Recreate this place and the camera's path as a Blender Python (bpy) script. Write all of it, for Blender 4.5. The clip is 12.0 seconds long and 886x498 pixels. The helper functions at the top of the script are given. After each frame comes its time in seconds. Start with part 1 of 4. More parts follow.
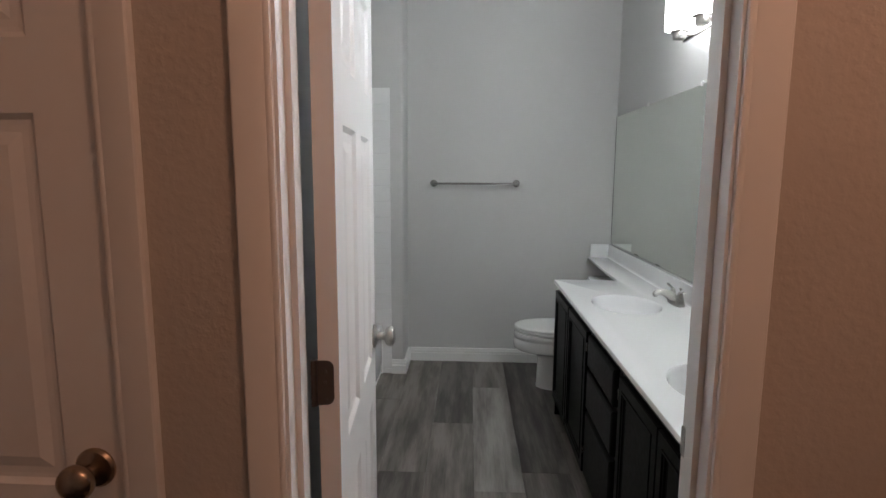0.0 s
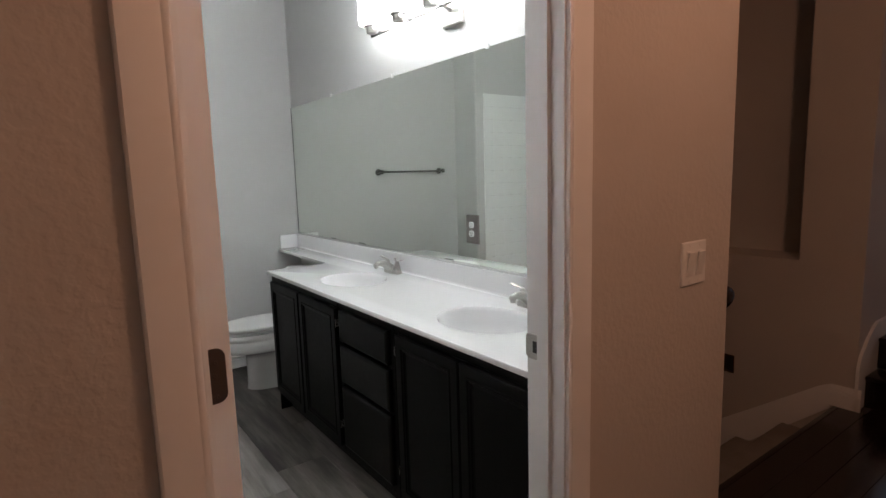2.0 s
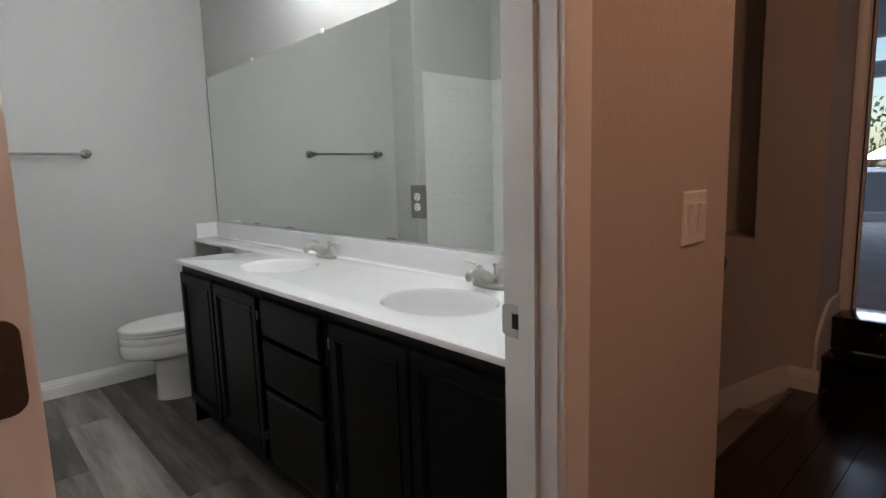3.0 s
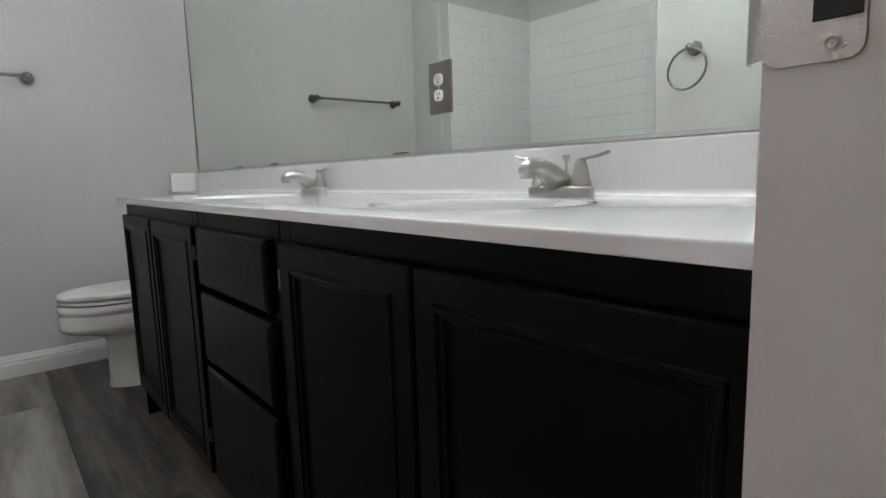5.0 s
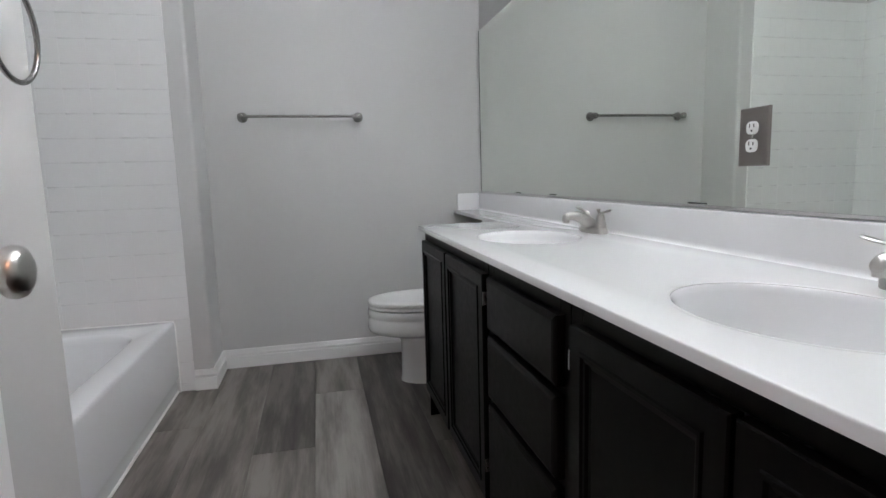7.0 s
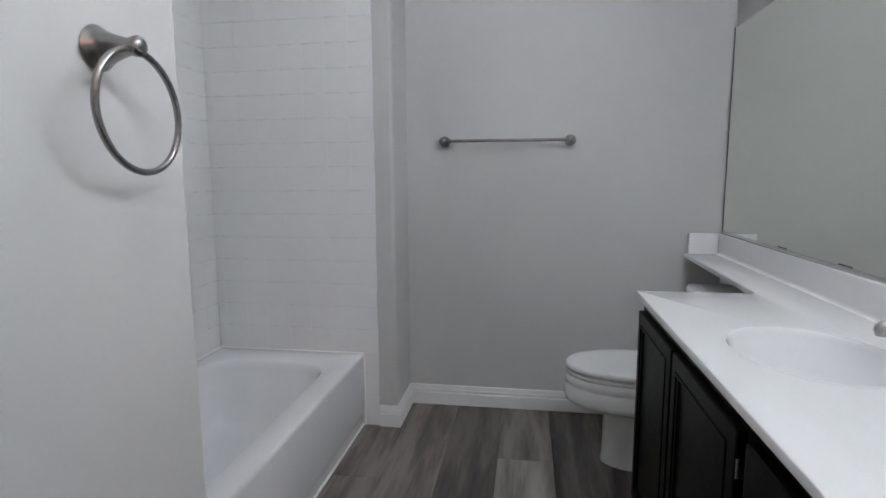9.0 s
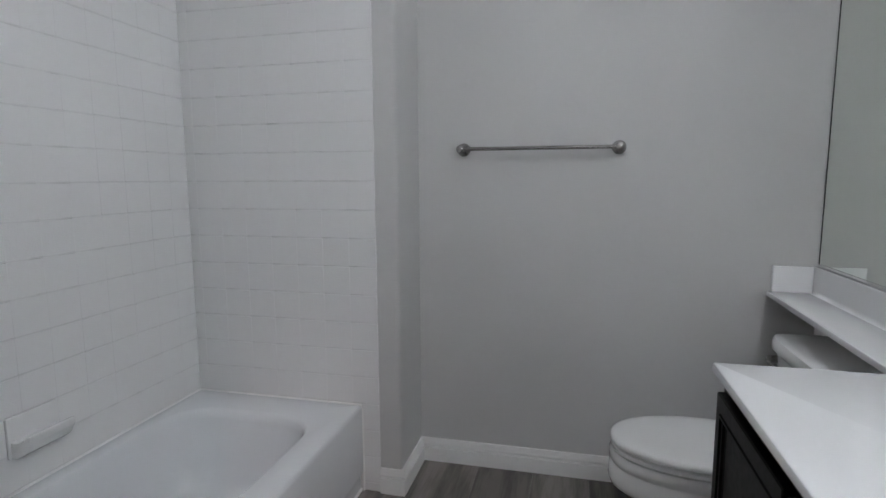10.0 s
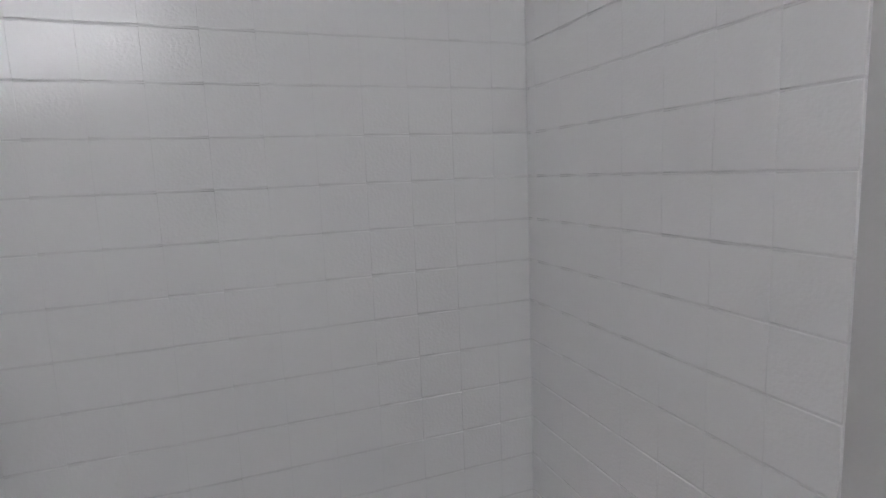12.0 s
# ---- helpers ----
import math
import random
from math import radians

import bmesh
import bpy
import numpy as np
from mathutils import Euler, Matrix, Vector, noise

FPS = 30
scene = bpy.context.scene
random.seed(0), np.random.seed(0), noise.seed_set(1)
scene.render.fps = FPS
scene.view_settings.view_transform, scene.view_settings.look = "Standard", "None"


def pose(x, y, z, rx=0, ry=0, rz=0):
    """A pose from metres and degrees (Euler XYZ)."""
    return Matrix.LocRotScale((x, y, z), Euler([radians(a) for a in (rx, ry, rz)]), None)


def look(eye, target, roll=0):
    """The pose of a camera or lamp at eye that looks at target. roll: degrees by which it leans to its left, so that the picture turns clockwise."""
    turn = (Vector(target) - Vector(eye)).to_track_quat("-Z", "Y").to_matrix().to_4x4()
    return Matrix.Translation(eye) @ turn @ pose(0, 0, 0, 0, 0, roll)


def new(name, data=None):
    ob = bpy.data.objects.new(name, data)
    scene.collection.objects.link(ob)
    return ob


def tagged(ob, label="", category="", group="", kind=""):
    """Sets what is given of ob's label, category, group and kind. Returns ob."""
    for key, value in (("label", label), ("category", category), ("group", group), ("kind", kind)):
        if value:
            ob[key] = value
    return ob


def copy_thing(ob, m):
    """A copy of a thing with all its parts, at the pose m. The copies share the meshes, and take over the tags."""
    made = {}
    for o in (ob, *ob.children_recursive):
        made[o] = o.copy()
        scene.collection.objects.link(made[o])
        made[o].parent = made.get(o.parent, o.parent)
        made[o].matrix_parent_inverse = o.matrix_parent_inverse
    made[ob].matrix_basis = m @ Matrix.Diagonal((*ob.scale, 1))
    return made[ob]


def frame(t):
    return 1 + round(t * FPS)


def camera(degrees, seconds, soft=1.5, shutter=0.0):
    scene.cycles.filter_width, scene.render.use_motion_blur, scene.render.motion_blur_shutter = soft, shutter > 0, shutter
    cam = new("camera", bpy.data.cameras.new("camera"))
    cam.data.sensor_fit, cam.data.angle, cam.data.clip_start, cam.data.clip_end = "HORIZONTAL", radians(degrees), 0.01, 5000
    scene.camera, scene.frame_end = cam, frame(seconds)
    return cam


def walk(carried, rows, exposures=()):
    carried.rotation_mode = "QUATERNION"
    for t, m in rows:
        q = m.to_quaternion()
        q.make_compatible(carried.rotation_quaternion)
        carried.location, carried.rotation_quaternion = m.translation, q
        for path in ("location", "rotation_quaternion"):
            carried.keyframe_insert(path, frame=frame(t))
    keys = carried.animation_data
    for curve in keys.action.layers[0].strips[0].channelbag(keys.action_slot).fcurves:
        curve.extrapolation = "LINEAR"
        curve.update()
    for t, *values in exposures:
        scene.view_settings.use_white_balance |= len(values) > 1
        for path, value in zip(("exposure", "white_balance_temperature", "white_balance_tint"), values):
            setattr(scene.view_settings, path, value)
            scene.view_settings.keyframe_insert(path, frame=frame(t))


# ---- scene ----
cam = camera(78.4, 12.0)

PATH = [
    (0, (-1.06, -4.054, 1.437), (-1.153, -2.076, 1.161), 0.3),
    (0.5, (-1.182, -4.08, 1.429), (-0.802, -2.136, 1.152), -0.1),
    (1, (-1.333, -4.072, 1.421), (-0.547, -2.253, 1.144), -0.6),
    (1.5, (-1.487, -4.037, 1.392), (-0.42, -2.368, 1.115), -1.2),
    (2, (-1.517, -3.94, 1.341), (-0.356, -2.335, 1.065), -1.7),
    (2.5, (-1.453, -3.805, 1.279), (-0.227, -2.249, 1.002), -1.7),
    (3, (-1.355, -3.678, 1.199), (-0.015, -2.22, 0.922), -1.7),
    (3.2, (-1.301, -3.599, 1.149), (0.106, -2.205, 0.869), -1.7),
    (4.8, (-0.945, -3.200, 0.874), (0.420, -1.762, 0.605), -1.6),
    (5, (-0.921, -3.166, 0.873), (0.35, -1.645, 0.603), -1.7),
    (5.5, (-0.93, -3.13, 0.888), (0.132, -1.456, 0.62), -1.6),
    (6, (-0.956, -3.108, 0.926), (-0.073, -1.333, 0.66), -1.6),
    (6.5, (-0.964, -3.094, 0.979), (-0.284, -1.232, 0.715), -1.6),
    (7, (-0.959, -3.119, 1.023), (-0.518, -1.186, 0.76), -1.6),
    (7.5, (-0.933, -3.104, 1.095), (-0.781, -1.127, 0.838), -1.5),
    (7.7, (-0.911, -3.086, 1.11), (-0.881, -1.102, 0.855), -1.6),
    (9.3, (-0.906, -2.571, 1.213), (-1.22, -0.615, 0.94), -0.2),
    (9.5, (-0.902, -2.464, 1.217), (-1.208, -0.505, 0.953), -0.1),
    (10, (-0.874, -2.223, 1.247), (-1.341, -0.295, 0.991), -0.3),
    (10.5, (-0.933, -2.043, 1.235), (-1.709, -0.221, 0.955), -1.2),
    (11, (-0.959, -1.76, 1.272), (-2.08, -0.125, 1.007), -1.2),
    (11.5, (-1.026, -1.393, 1.349), (-2.535, -0.108, 1.077), -1.5),
    (12, (-1.155, -1.006, 1.367), (-3.013, -0.32, 1.091), -2.3),
]
walk(cam, [(t, look(eye, target, roll)) for t, eye, target, roll in PATH], [(0, -0.2, 6450, 10), (1.5, 0.1, 6500, 10), (3, 0.0, 6550, 10), (5, 0.05, 6500, 10), (7, 0.2, 6350, 13), (7.7, 0.12, 6300, 13), (9.5, -0.15, 6200, 13), (12, -0.4, 6450, 17)])

# ---- light ----
world = bpy.data.worlds.new("sky")
scene.world = world
world.use_nodes = True
wn = world.node_tree
sky = wn.nodes.new("ShaderNodeTexSky")
sky.sky_type, sky.sun_disc = 'NISHITA', False
sky.sun_elevation, sky.sun_rotation = radians(28), radians(-100)
wn.links.new(sky.outputs[0], wn.nodes["Background"].inputs[0])
wn.nodes["Background"].inputs[1].default_value = 0.15
sun_data = bpy.data.lights.new("sun", 'SUN')
sun_data.energy, sun_data.angle, sun_data.color = 2.5, radians(0.5), (1, 0.95, 0.88)
sun = new("sun", sun_data)
sun.matrix_world = look((-20, -10, 15), (8, -3, 0))
# sky light that enters by the bedroom window
pane_data = bpy.data.lights.new("window_light", 'AREA')
pane_data.shape, pane_data.size, pane_data.size_y, pane_data.energy, pane_data.color = 'RECTANGLE', 0.8, 1.5, 45.0, (0.62, 0.76, 1.0)
pane_light = new("window_light", pane_data)
pane_light.matrix_world = look((8.12, -1.92, 1.95), (2.0, -2.6, 0.6))

SHADE_GLOW, HALL_W = 30.0, 21.0
LAMP_Y = (-1.444, -1.692, -1.940, -2.188, -2.436)


# warm ceiling lamp of the hallway, behind the camera
hall_data = bpy.data.lights.new("hall_lamp", 'POINT')
hall_data.energy, hall_data.color, hall_data.shadow_soft_size = HALL_W, (1.0, 0.52, 0.33), 0.10
hall_lamp = new("hall_lamp", hall_data)
hall_lamp.location = (-0.35, -4.20, 2.52)

# ---- materials ----


class Nodes:
    """A short way to write a material's nodes."""

    def __init__(self, name):
        self.mat = bpy.data.materials.new(name)
        self.mat.use_nodes = True
        self.tree = self.mat.node_tree
        self.bsdf = self.tree.nodes["Principled BSDF"]

    def add(self, kind, **values):
        node = self.tree.nodes.new(kind)
        for key, value in values.items():
            node.inputs[key.replace("_", " ")].default_value = value
        return node

    def link(self, a, b):
        self.tree.links.new(a, b)

    def coords(self, scale=(1, 1, 1)):
        tc = self.tree.nodes.new("ShaderNodeTexCoord")
        mp = self.tree.nodes.new("ShaderNodeMapping")
        mp.inputs["Scale"].default_value = scale
        self.link(tc.outputs["Object"], mp.inputs[0])
        return mp.outputs[0]

    def noise(self, co, scale, detail=4.0, rough=0.55):
        n = self.add("ShaderNodeTexNoise", Scale=scale, Detail=detail, Roughness=rough)
        self.link(co, n.inputs["Vector"])
        return n.outputs["Fac"]

    def ramp(self, fac, stops):
        r = self.tree.nodes.new("ShaderNodeValToRGB")
        r.color_ramp.elements[0].position, r.color_ramp.elements[0].color = stops[0][0], (*stops[0][1], 1)
        r.color_ramp.elements[1].position, r.color_ramp.elements[1].color = stops[-1][0], (*stops[-1][1], 1)
        for p, c in stops[1:-1]:
            e = r.color_ramp.elements.new(p)
            e.color = (*c, 1)
        self.link(fac, r.inputs[0])
        return r.outputs[0]

    def bump(self, fac, strength, distance):
        b = self.add("ShaderNodeBump", Strength=strength, Distance=distance)
        self.link(fac, b.inputs["Height"])
        last = self.bsdf.inputs["Normal"]
        if last.is_linked:
            self.link(last.links[0].from_socket, b.inputs["Normal"])
        self.link(b.outputs[0], last)

    def rough(self, fac, low, high):
        m = self.add("ShaderNodeMapRange", To_Min=low, To_Max=high)
        self.link(fac, m.inputs[0])
        self.link(m.outputs[0], self.bsdf.inputs["Roughness"])


def painted(name, colour, rough, var=0.06, big=1.3, fine=60, bump=0.15, dist=0.002, metal=0.0, spread=0.08):
    n = Nodes(name)
    co = n.coords()
    f = n.noise(co, big, 3)
    lo = tuple(c * (1 - var) for c in colour)
    hi = tuple(min(1, c * (1 + var)) for c in colour)
    n.link(n.ramp(f, [(0.3, lo), (0.7, hi)]), n.bsdf.inputs["Base Color"])
    n.bsdf.inputs["Metallic"].default_value = metal
    g = n.noise(co, fine, 3)
    n.rough(g, max(0.02, rough - spread), min(1, rough + spread))
    if bump:
        n.bump(g, bump, dist)
    return n.mat


def wall_paint(name, colour, relief=1.0):
    """Matt wall paint over a sprayed orange-peel texture."""
    n = Nodes(name)
    co = n.coords()
    f = n.noise(co, 0.9, 4)
    lo, hi = tuple(c * 0.96 for c in colour), tuple(c * 1.03 for c in colour)
    n.link(n.ramp(f, [(0.3, lo), (0.7, hi)]), n.bsdf.inputs["Base Color"])
    n.bump(n.ramp(n.noise(co, 62, 2, 0.5), [(0.42, (0, 0, 0)), (0.62, (1, 1, 1))]), 0.30 * relief, 0.0016)
    n.bump(n.noise(co, 260, 2), 0.10 * relief, 0.0005)
    n.rough(n.noise(co, 20), 0.5, 0.68)
    n.bsdf.inputs["Specular IOR Level"].default_value = 0.35
    return n.mat


def plank_wood(name, dark, mid, light, gloss=(0.36, 0.52), relief=(0.12, 0.0006)):
    """Grey vinyl plank with grain along its length."""
    n = Nodes(name)
    tc = n.tree.nodes.new("ShaderNodeTexCoord")
    info = n.tree.nodes.new("ShaderNodeObjectInfo")
    shift = n.tree.nodes.new("ShaderNodeVectorMath")
    shift.operation = 'MULTIPLY_ADD'
    shift.inputs[1].default_value = (1, 1, 1)
    comb = n.tree.nodes.new("ShaderNodeCombineXYZ")
    mul = n.tree.nodes.new("ShaderNodeMath")
    mul.operation = 'MULTIPLY'
    mul.inputs[1].default_value = 37.0
    n.link(info.outputs["Random"], mul.inputs[0])
    n.link(mul.outputs[0], comb.inputs[0])
    n.link(mul.outputs[0], comb.inputs[1])
    n.link(tc.outputs["Object"], shift.inputs[0])
    n.link(comb.outputs[0], shift.inputs[2])
    stretch = n.tree.nodes.new("ShaderNodeMapping")
    stretch.inputs["Scale"].default_value = (6.5, 0.8, 1)
    n.link(shift.outputs[0], stretch.inputs[0])
    broad = n.noise(stretch.outputs[0], 1.6, 5, 0.6)
    fine_map = n.tree.nodes.new("ShaderNodeMapping")
    fine_map.inputs["Scale"].default_value = (110, 3.0, 1)
    n.link(shift.outputs[0], fine_map.inputs[0])
    fine = n.noise(fine_map.outputs[0], 1.5, 4, 0.6)
    mix = n.tree.nodes.new("ShaderNodeMath")
    mix.operation = 'MULTIPLY_ADD'
    mix.inputs[1].default_value = 0.24
    n.link(fine, mix.inputs[0])
    off = n.tree.nodes.new("ShaderNodeMath")
    off.operation = 'MULTIPLY_ADD'
    off.inputs[1].default_value, off.inputs[2].default_value = 1.30, -0.25
    n.link(broad, off.inputs[0])
    n.link(off.outputs[0], mix.inputs[2])
    n.link(n.ramp(mix.outputs[0], [(0.34, dark), (0.5, mid), (0.66, light)]), n.bsdf.inputs["Base Color"])
    n.rough(fine, *gloss)
    n.bump(fine, *relief)
    return n.mat


def brushed(name, colour, rough=0.28):
    n = Nodes(name)
    n.bsdf.inputs["Metallic"].default_value = 1
    co = n.coords((1, 1, 7))
    f = n.noise(co, 700, 2)
    n.link(n.ramp(f, [(0.3, tuple(c * 0.95 for c in colour)), (0.7, colour)]), n.bsdf.inputs["Base Color"])
    n.rough(f, rough - 0.03, rough + 0.03)
    return n.mat


def gloss_white(name, colour, rough, ripple=0.0, scale=40, coat=0.3):
    n = Nodes(name)
    co = n.coords()
    f = n.noise(co, 3.0, 3)
    n.link(n.ramp(f, [(0.3, tuple(c * 0.985 for c in colour)), (0.7, colour)]), n.bsdf.inputs["Base Color"])
    n.rough(n.noise(co, 6), max(0.03, rough - 0.012), rough + 0.015)
    n.bsdf.inputs["Coat Weight"].default_value = coat
    n.bsdf.inputs["Coat Roughness"].default_value = 0.08
    if ripple:
        n.bump(n.noise(co, scale, 2, 0.5), ripple, 0.004)
    return n.mat


M_BATH_WALL = wall_paint("bath_grey_paint", (0.548, 0.546, 0.536), 0.28)
M_HALL_WALL = wall_paint("hall_greige_paint", (0.52, 0.48, 0.44))
M_CEILING = wall_paint("ceiling_white_paint", (0.78, 0.78, 0.77))
M_TRIM = painted("trim_white_paint", (0.80, 0.80, 0.79), 0.34, 0.02, 2, 30, 0.08, 0.001)
M_DOOR = painted("door_white_paint", (0.80, 0.80, 0.80), 0.36, 0.02, 2, 80, 0.10, 0.0008)
M_CAB = painted("espresso_cabinet_paint", (0.0030, 0.0026, 0.0024), 0.36, 0.25, 3, 55, 0.08, 0.0006)
M_CAB.node_tree.nodes["Principled BSDF"].inputs["Specular IOR Level"].default_value = 0.09
M_CAB_IN = painted("cabinet_shadow_paint", (0.010, 0.008, 0.007), 0.6, 0.1, 3, 40, 0)
M_COUNTER = gloss_white("cultured_marble", (0.84, 0.84, 0.845), 0.10)
M_BASIN = gloss_white("basin_marble", (0.84, 0.84, 0.85), 0.12)
M_PORCELAIN = gloss_white("toilet_porcelain", (0.80, 0.80, 0.79), 0.12)
M_SEAT = gloss_white("seat_plastic", (0.80, 0.80, 0.79), 0.26, coat=0.1)
M_TUB = gloss_white("tub_enamel", (0.80, 0.815, 0.83), 0.16)
M_TILE = gloss_white("glazed_wall_tile", (0.81, 0.81, 0.805), 0.09, 0.18, 170, 0.0)
M_GROUT = painted("painted_grout", (0.70, 0.70, 0.695), 0.6, 0.06, 8, 120, 0.2, 0.001)
M_NICKEL = brushed("brushed_nickel", (0.50, 0.485, 0.46))
M_CHROME = brushed("bright_channel", (0.78, 0.78, 0.77), 0.16)
M_NICKEL_DARK = brushed("dark_nickel", (0.33, 0.32, 0.31), 0.27)
M_PLATE = brushed("steel_cover_plate", (0.27, 0.245, 0.23), 0.34)
M_BRONZE = brushed("aged_bronze", (0.16, 0.12, 0.10), 0.42)
M_KNOB_WARM = brushed("antique_brass", (0.42, 0.33, 0.25), 0.26)
M_PLASTIC = gloss_white("white_plastic", (0.78, 0.78, 0.76), 0.3)
M_SLOT = painted("black_slot", (0.02, 0.02, 0.02), 0.6, 0.1, 5, 40, 0)
M_CAULK = painted("white_caulk", (0.80, 0.80, 0.79), 0.5, 0.03, 9, 60, 0.2, 0.001)
M_DARK_WOOD = plank_wood("dark_stained_wood", (0.006, 0.004, 0.003), (0.012, 0.007, 0.005), (0.022, 0.013, 0.009), (0.10, 0.20), (0.30, 0.0016))
M_PLANK_DARK = plank_wood("grey_plank_dark", (0.034, 0.028, 0.026), (0.074, 0.065, 0.058), (0.153, 0.138, 0.123))
M_PLANK_MID = plank_wood("grey_plank_mid", (0.070, 0.062, 0.055), (0.150, 0.134, 0.119), (0.237, 0.217, 0.196))
M_PLANK_LIGHT = plank_wood("grey_plank_light", (0.139, 0.128, 0.116), (0.233, 0.215, 0.196), (0.317, 0.296, 0.272))
M_SUBFLOOR = painted("subfloor_dark", (0.03, 0.03, 0.03), 0.8, 0.1, 5, 40, 0)
M_CARPET = painted("beige_carpet", (0.30, 0.26, 0.22), 0.95, 0.14, 6, 420, 0.9, 0.006)
M_CARPET_BED = painted("bedroom_carpet", (0.34, 0.33, 0.33), 0.95, 0.12, 6, 420, 0.9, 0.006)
M_OUTSIDE = painted("outside_ground", (0.20, 0.21, 0.14), 0.95, 0.3, 0.3, 10, 0.4, 0.02)


def mirror_material():
    n = Nodes("mirror_silver")
    n.bsdf.inputs["Metallic"].default_value = 1
    n.bsdf.inputs["Base Color"].default_value = (0.86, 0.905, 0.85, 1)
    n.bsdf.inputs["Roughness"].default_value = 0.012
    return n.mat


def glass_material():
    n = Nodes("window_glass")
    n.bsdf.inputs["Transmission Weight"].default_value = 1
    n.bsdf.inputs["Roughness"].default_value = 0.0
    n.bsdf.inputs["IOR"].default_value = 1.02
    return n.mat


def shade_material():
    n = Nodes("lit_frosted_glass")
    n.bsdf.inputs["Base Color"].default_value = (0.9, 0.9, 0.9, 1)
    n.bsdf.inputs["Roughness"].default_value = 0.4
    n.bsdf.inputs["Emission Color"].default_value = (0.95, 0.98, 1.0, 1)
    n.bsdf.inputs["Emission Strength"].default_value = SHADE_GLOW
    return n.mat


M_MIRROR, M_GLASS, M_SHADE = mirror_material(), glass_material(), shade_material()

# ---- mesh helpers ----


def finish(bm, smooth=None):
    bmesh.ops.recalc_face_normals(bm, faces=bm.faces)
    if smooth is not None:
        for f in bm.faces:
            f.smooth = True
        for e in bm.edges:
            if len(e.link_faces) == 2 and e.calc_face_angle(0) > radians(smooth):
                e.smooth = False
    return bm


def mesh_object(name, bm, material, smooth=None):
    finish(bm, smooth)
    data = bpy.data.meshes.new(name)
    bm.to_mesh(data)
    bm.free()
    data.materials.append(material)
    return new(name, data)


def part(name, bm, material, parent, label="", smooth=None):
    ob = mesh_object(name, bm, material, smooth)
    ob.parent = parent
    if label:
        ob["label"] = label
    return ob


def thing(name, label, category, place=(0, 0, 0), rz=0, group="", kind=""):
    ob = new(name)
    ob.matrix_basis = pose(*place, 0, 0, rz)
    return tagged(ob, label, category, group, kind)


def structure(name, bm, material, label, category, smooth=None):
    return tagged(mesh_object(name, bm, material, smooth), label, category, kind="structure")


def add_box(bm, x0, x1, y0, y1, z0, z1, bevel=0.0, segments=2):
    made = bmesh.ops.create_cube(bm, size=1.0)["verts"]
    m = Matrix.Translation(((x0 + x1) / 2, (y0 + y1) / 2, (z0 + z1) / 2)) @ Matrix.Diagonal((abs(x1 - x0), abs(y1 - y0), abs(z1 - z0), 1))
    bmesh.ops.transform(bm, matrix=m, verts=made)
    if bevel:
        edges = list({e for v in made for e in v.link_edges})
        bmesh.ops.bevel(bm, geom=edges, offset=bevel, segments=segments, profile=0.5, affect='EDGES')
    return bm


def box(*a, **k):
    return add_box(bmesh.new(), *a, **k)


def add_rings(bm, rings, cap_start=True, cap_end=True, closed=True):
    """Skins a row of rings of points, each with the same count."""
    rows = [[bm.verts.new(p) for p in ring] for ring in rings]
    for a, b in zip(rows, rows[1:]):
        n = len(a)
        for i in range(n if closed else n - 1):
            bm.faces.new((a[i], a[(i + 1) % n], b[(i + 1) % n], b[i]))
    if cap_start:
        bm.faces.new(rows[0][::-1])
    if cap_end:
        bm.faces.new(rows[-1])
    return bm


def ellipse(cx, cy, z, a, b, n=40, power=2.0):
    pts = []
    for i in range(n):
        t = 2 * math.pi * i / n
        c, s = math.cos(t), math.sin(t)
        pts.append((cx + a * math.copysign(abs(c) ** (2 / power), c), cy + b * math.copysign(abs(s) ** (2 / power), s), z))
    return pts


def lathe(profile, n=24, axis='Z'):
    """A turned solid from (radius, height) pairs, about the given axis."""
    bm = bmesh.new()
    rings = []
    for r, h in profile:
        ring = ellipse(0, 0, h, max(r, 1e-4), max(r, 1e-4), n)
        rings.append(ring)
    add_rings(bm, rings)
    if axis == 'X':
        bmesh.ops.rotate(bm, verts=bm.verts, matrix=Matrix.Rotation(radians(90), 3, 'Y'))
    if axis == 'Y':
        bmesh.ops.rotate(bm, verts=bm.verts, matrix=Matrix.Rotation(radians(-90), 3, 'X'))
    return bm


def add_tube(bm, points, radii, n=14, flat=1.0):
    """A tube along points with its own radius at each."""
    pts = [Vector(p) for p in points]
    if not hasattr(radii, "__len__"):
        radii = [radii] * len(pts)
    rings, up = [], Vector((0, 0, 1))
    for i, p in enumerate(pts):
        d = (pts[min(i + 1, len(pts) - 1)] - pts[max(i - 1, 0)]).normalized()
        side = d.cross(up)
        if side.length < 0.05:
            side = d.cross(Vector((0, 1, 0)))
        side.normalize()
        top = side.cross(d).normalized()
        rings.append([tuple(p + (side * math.cos(2 * math.pi * k / n) + top * flat * math.sin(2 * math.pi * k / n)) * radii[i]) for k in range(n)])
    return add_rings(bm, rings)


def moved(bm, m):
    bmesh.ops.transform(bm, matrix=m, verts=bm.verts)
    return bm


def curve_points(ctrl, steps=8):
    """A smooth line through control points."""
    out, n = [], len(ctrl)
    P = [Vector(c) for c in ctrl]
    for i in range(n - 1):
        p0, p1, p2, p3 = P[max(i - 1, 0)], P[i], P[i + 1], P[min(i + 2, n - 1)]
        for s in range(steps):
            t = s / steps
            out.append(0.5 * ((2 * p1) + (-p0 + p2) * t + (2 * p0 - 5 * p1 + 4 * p2 - p3) * t * t + (-p0 + 3 * p1 - 3 * p2 + p3) * t ** 3))
    out.append(P[-1])
    return out


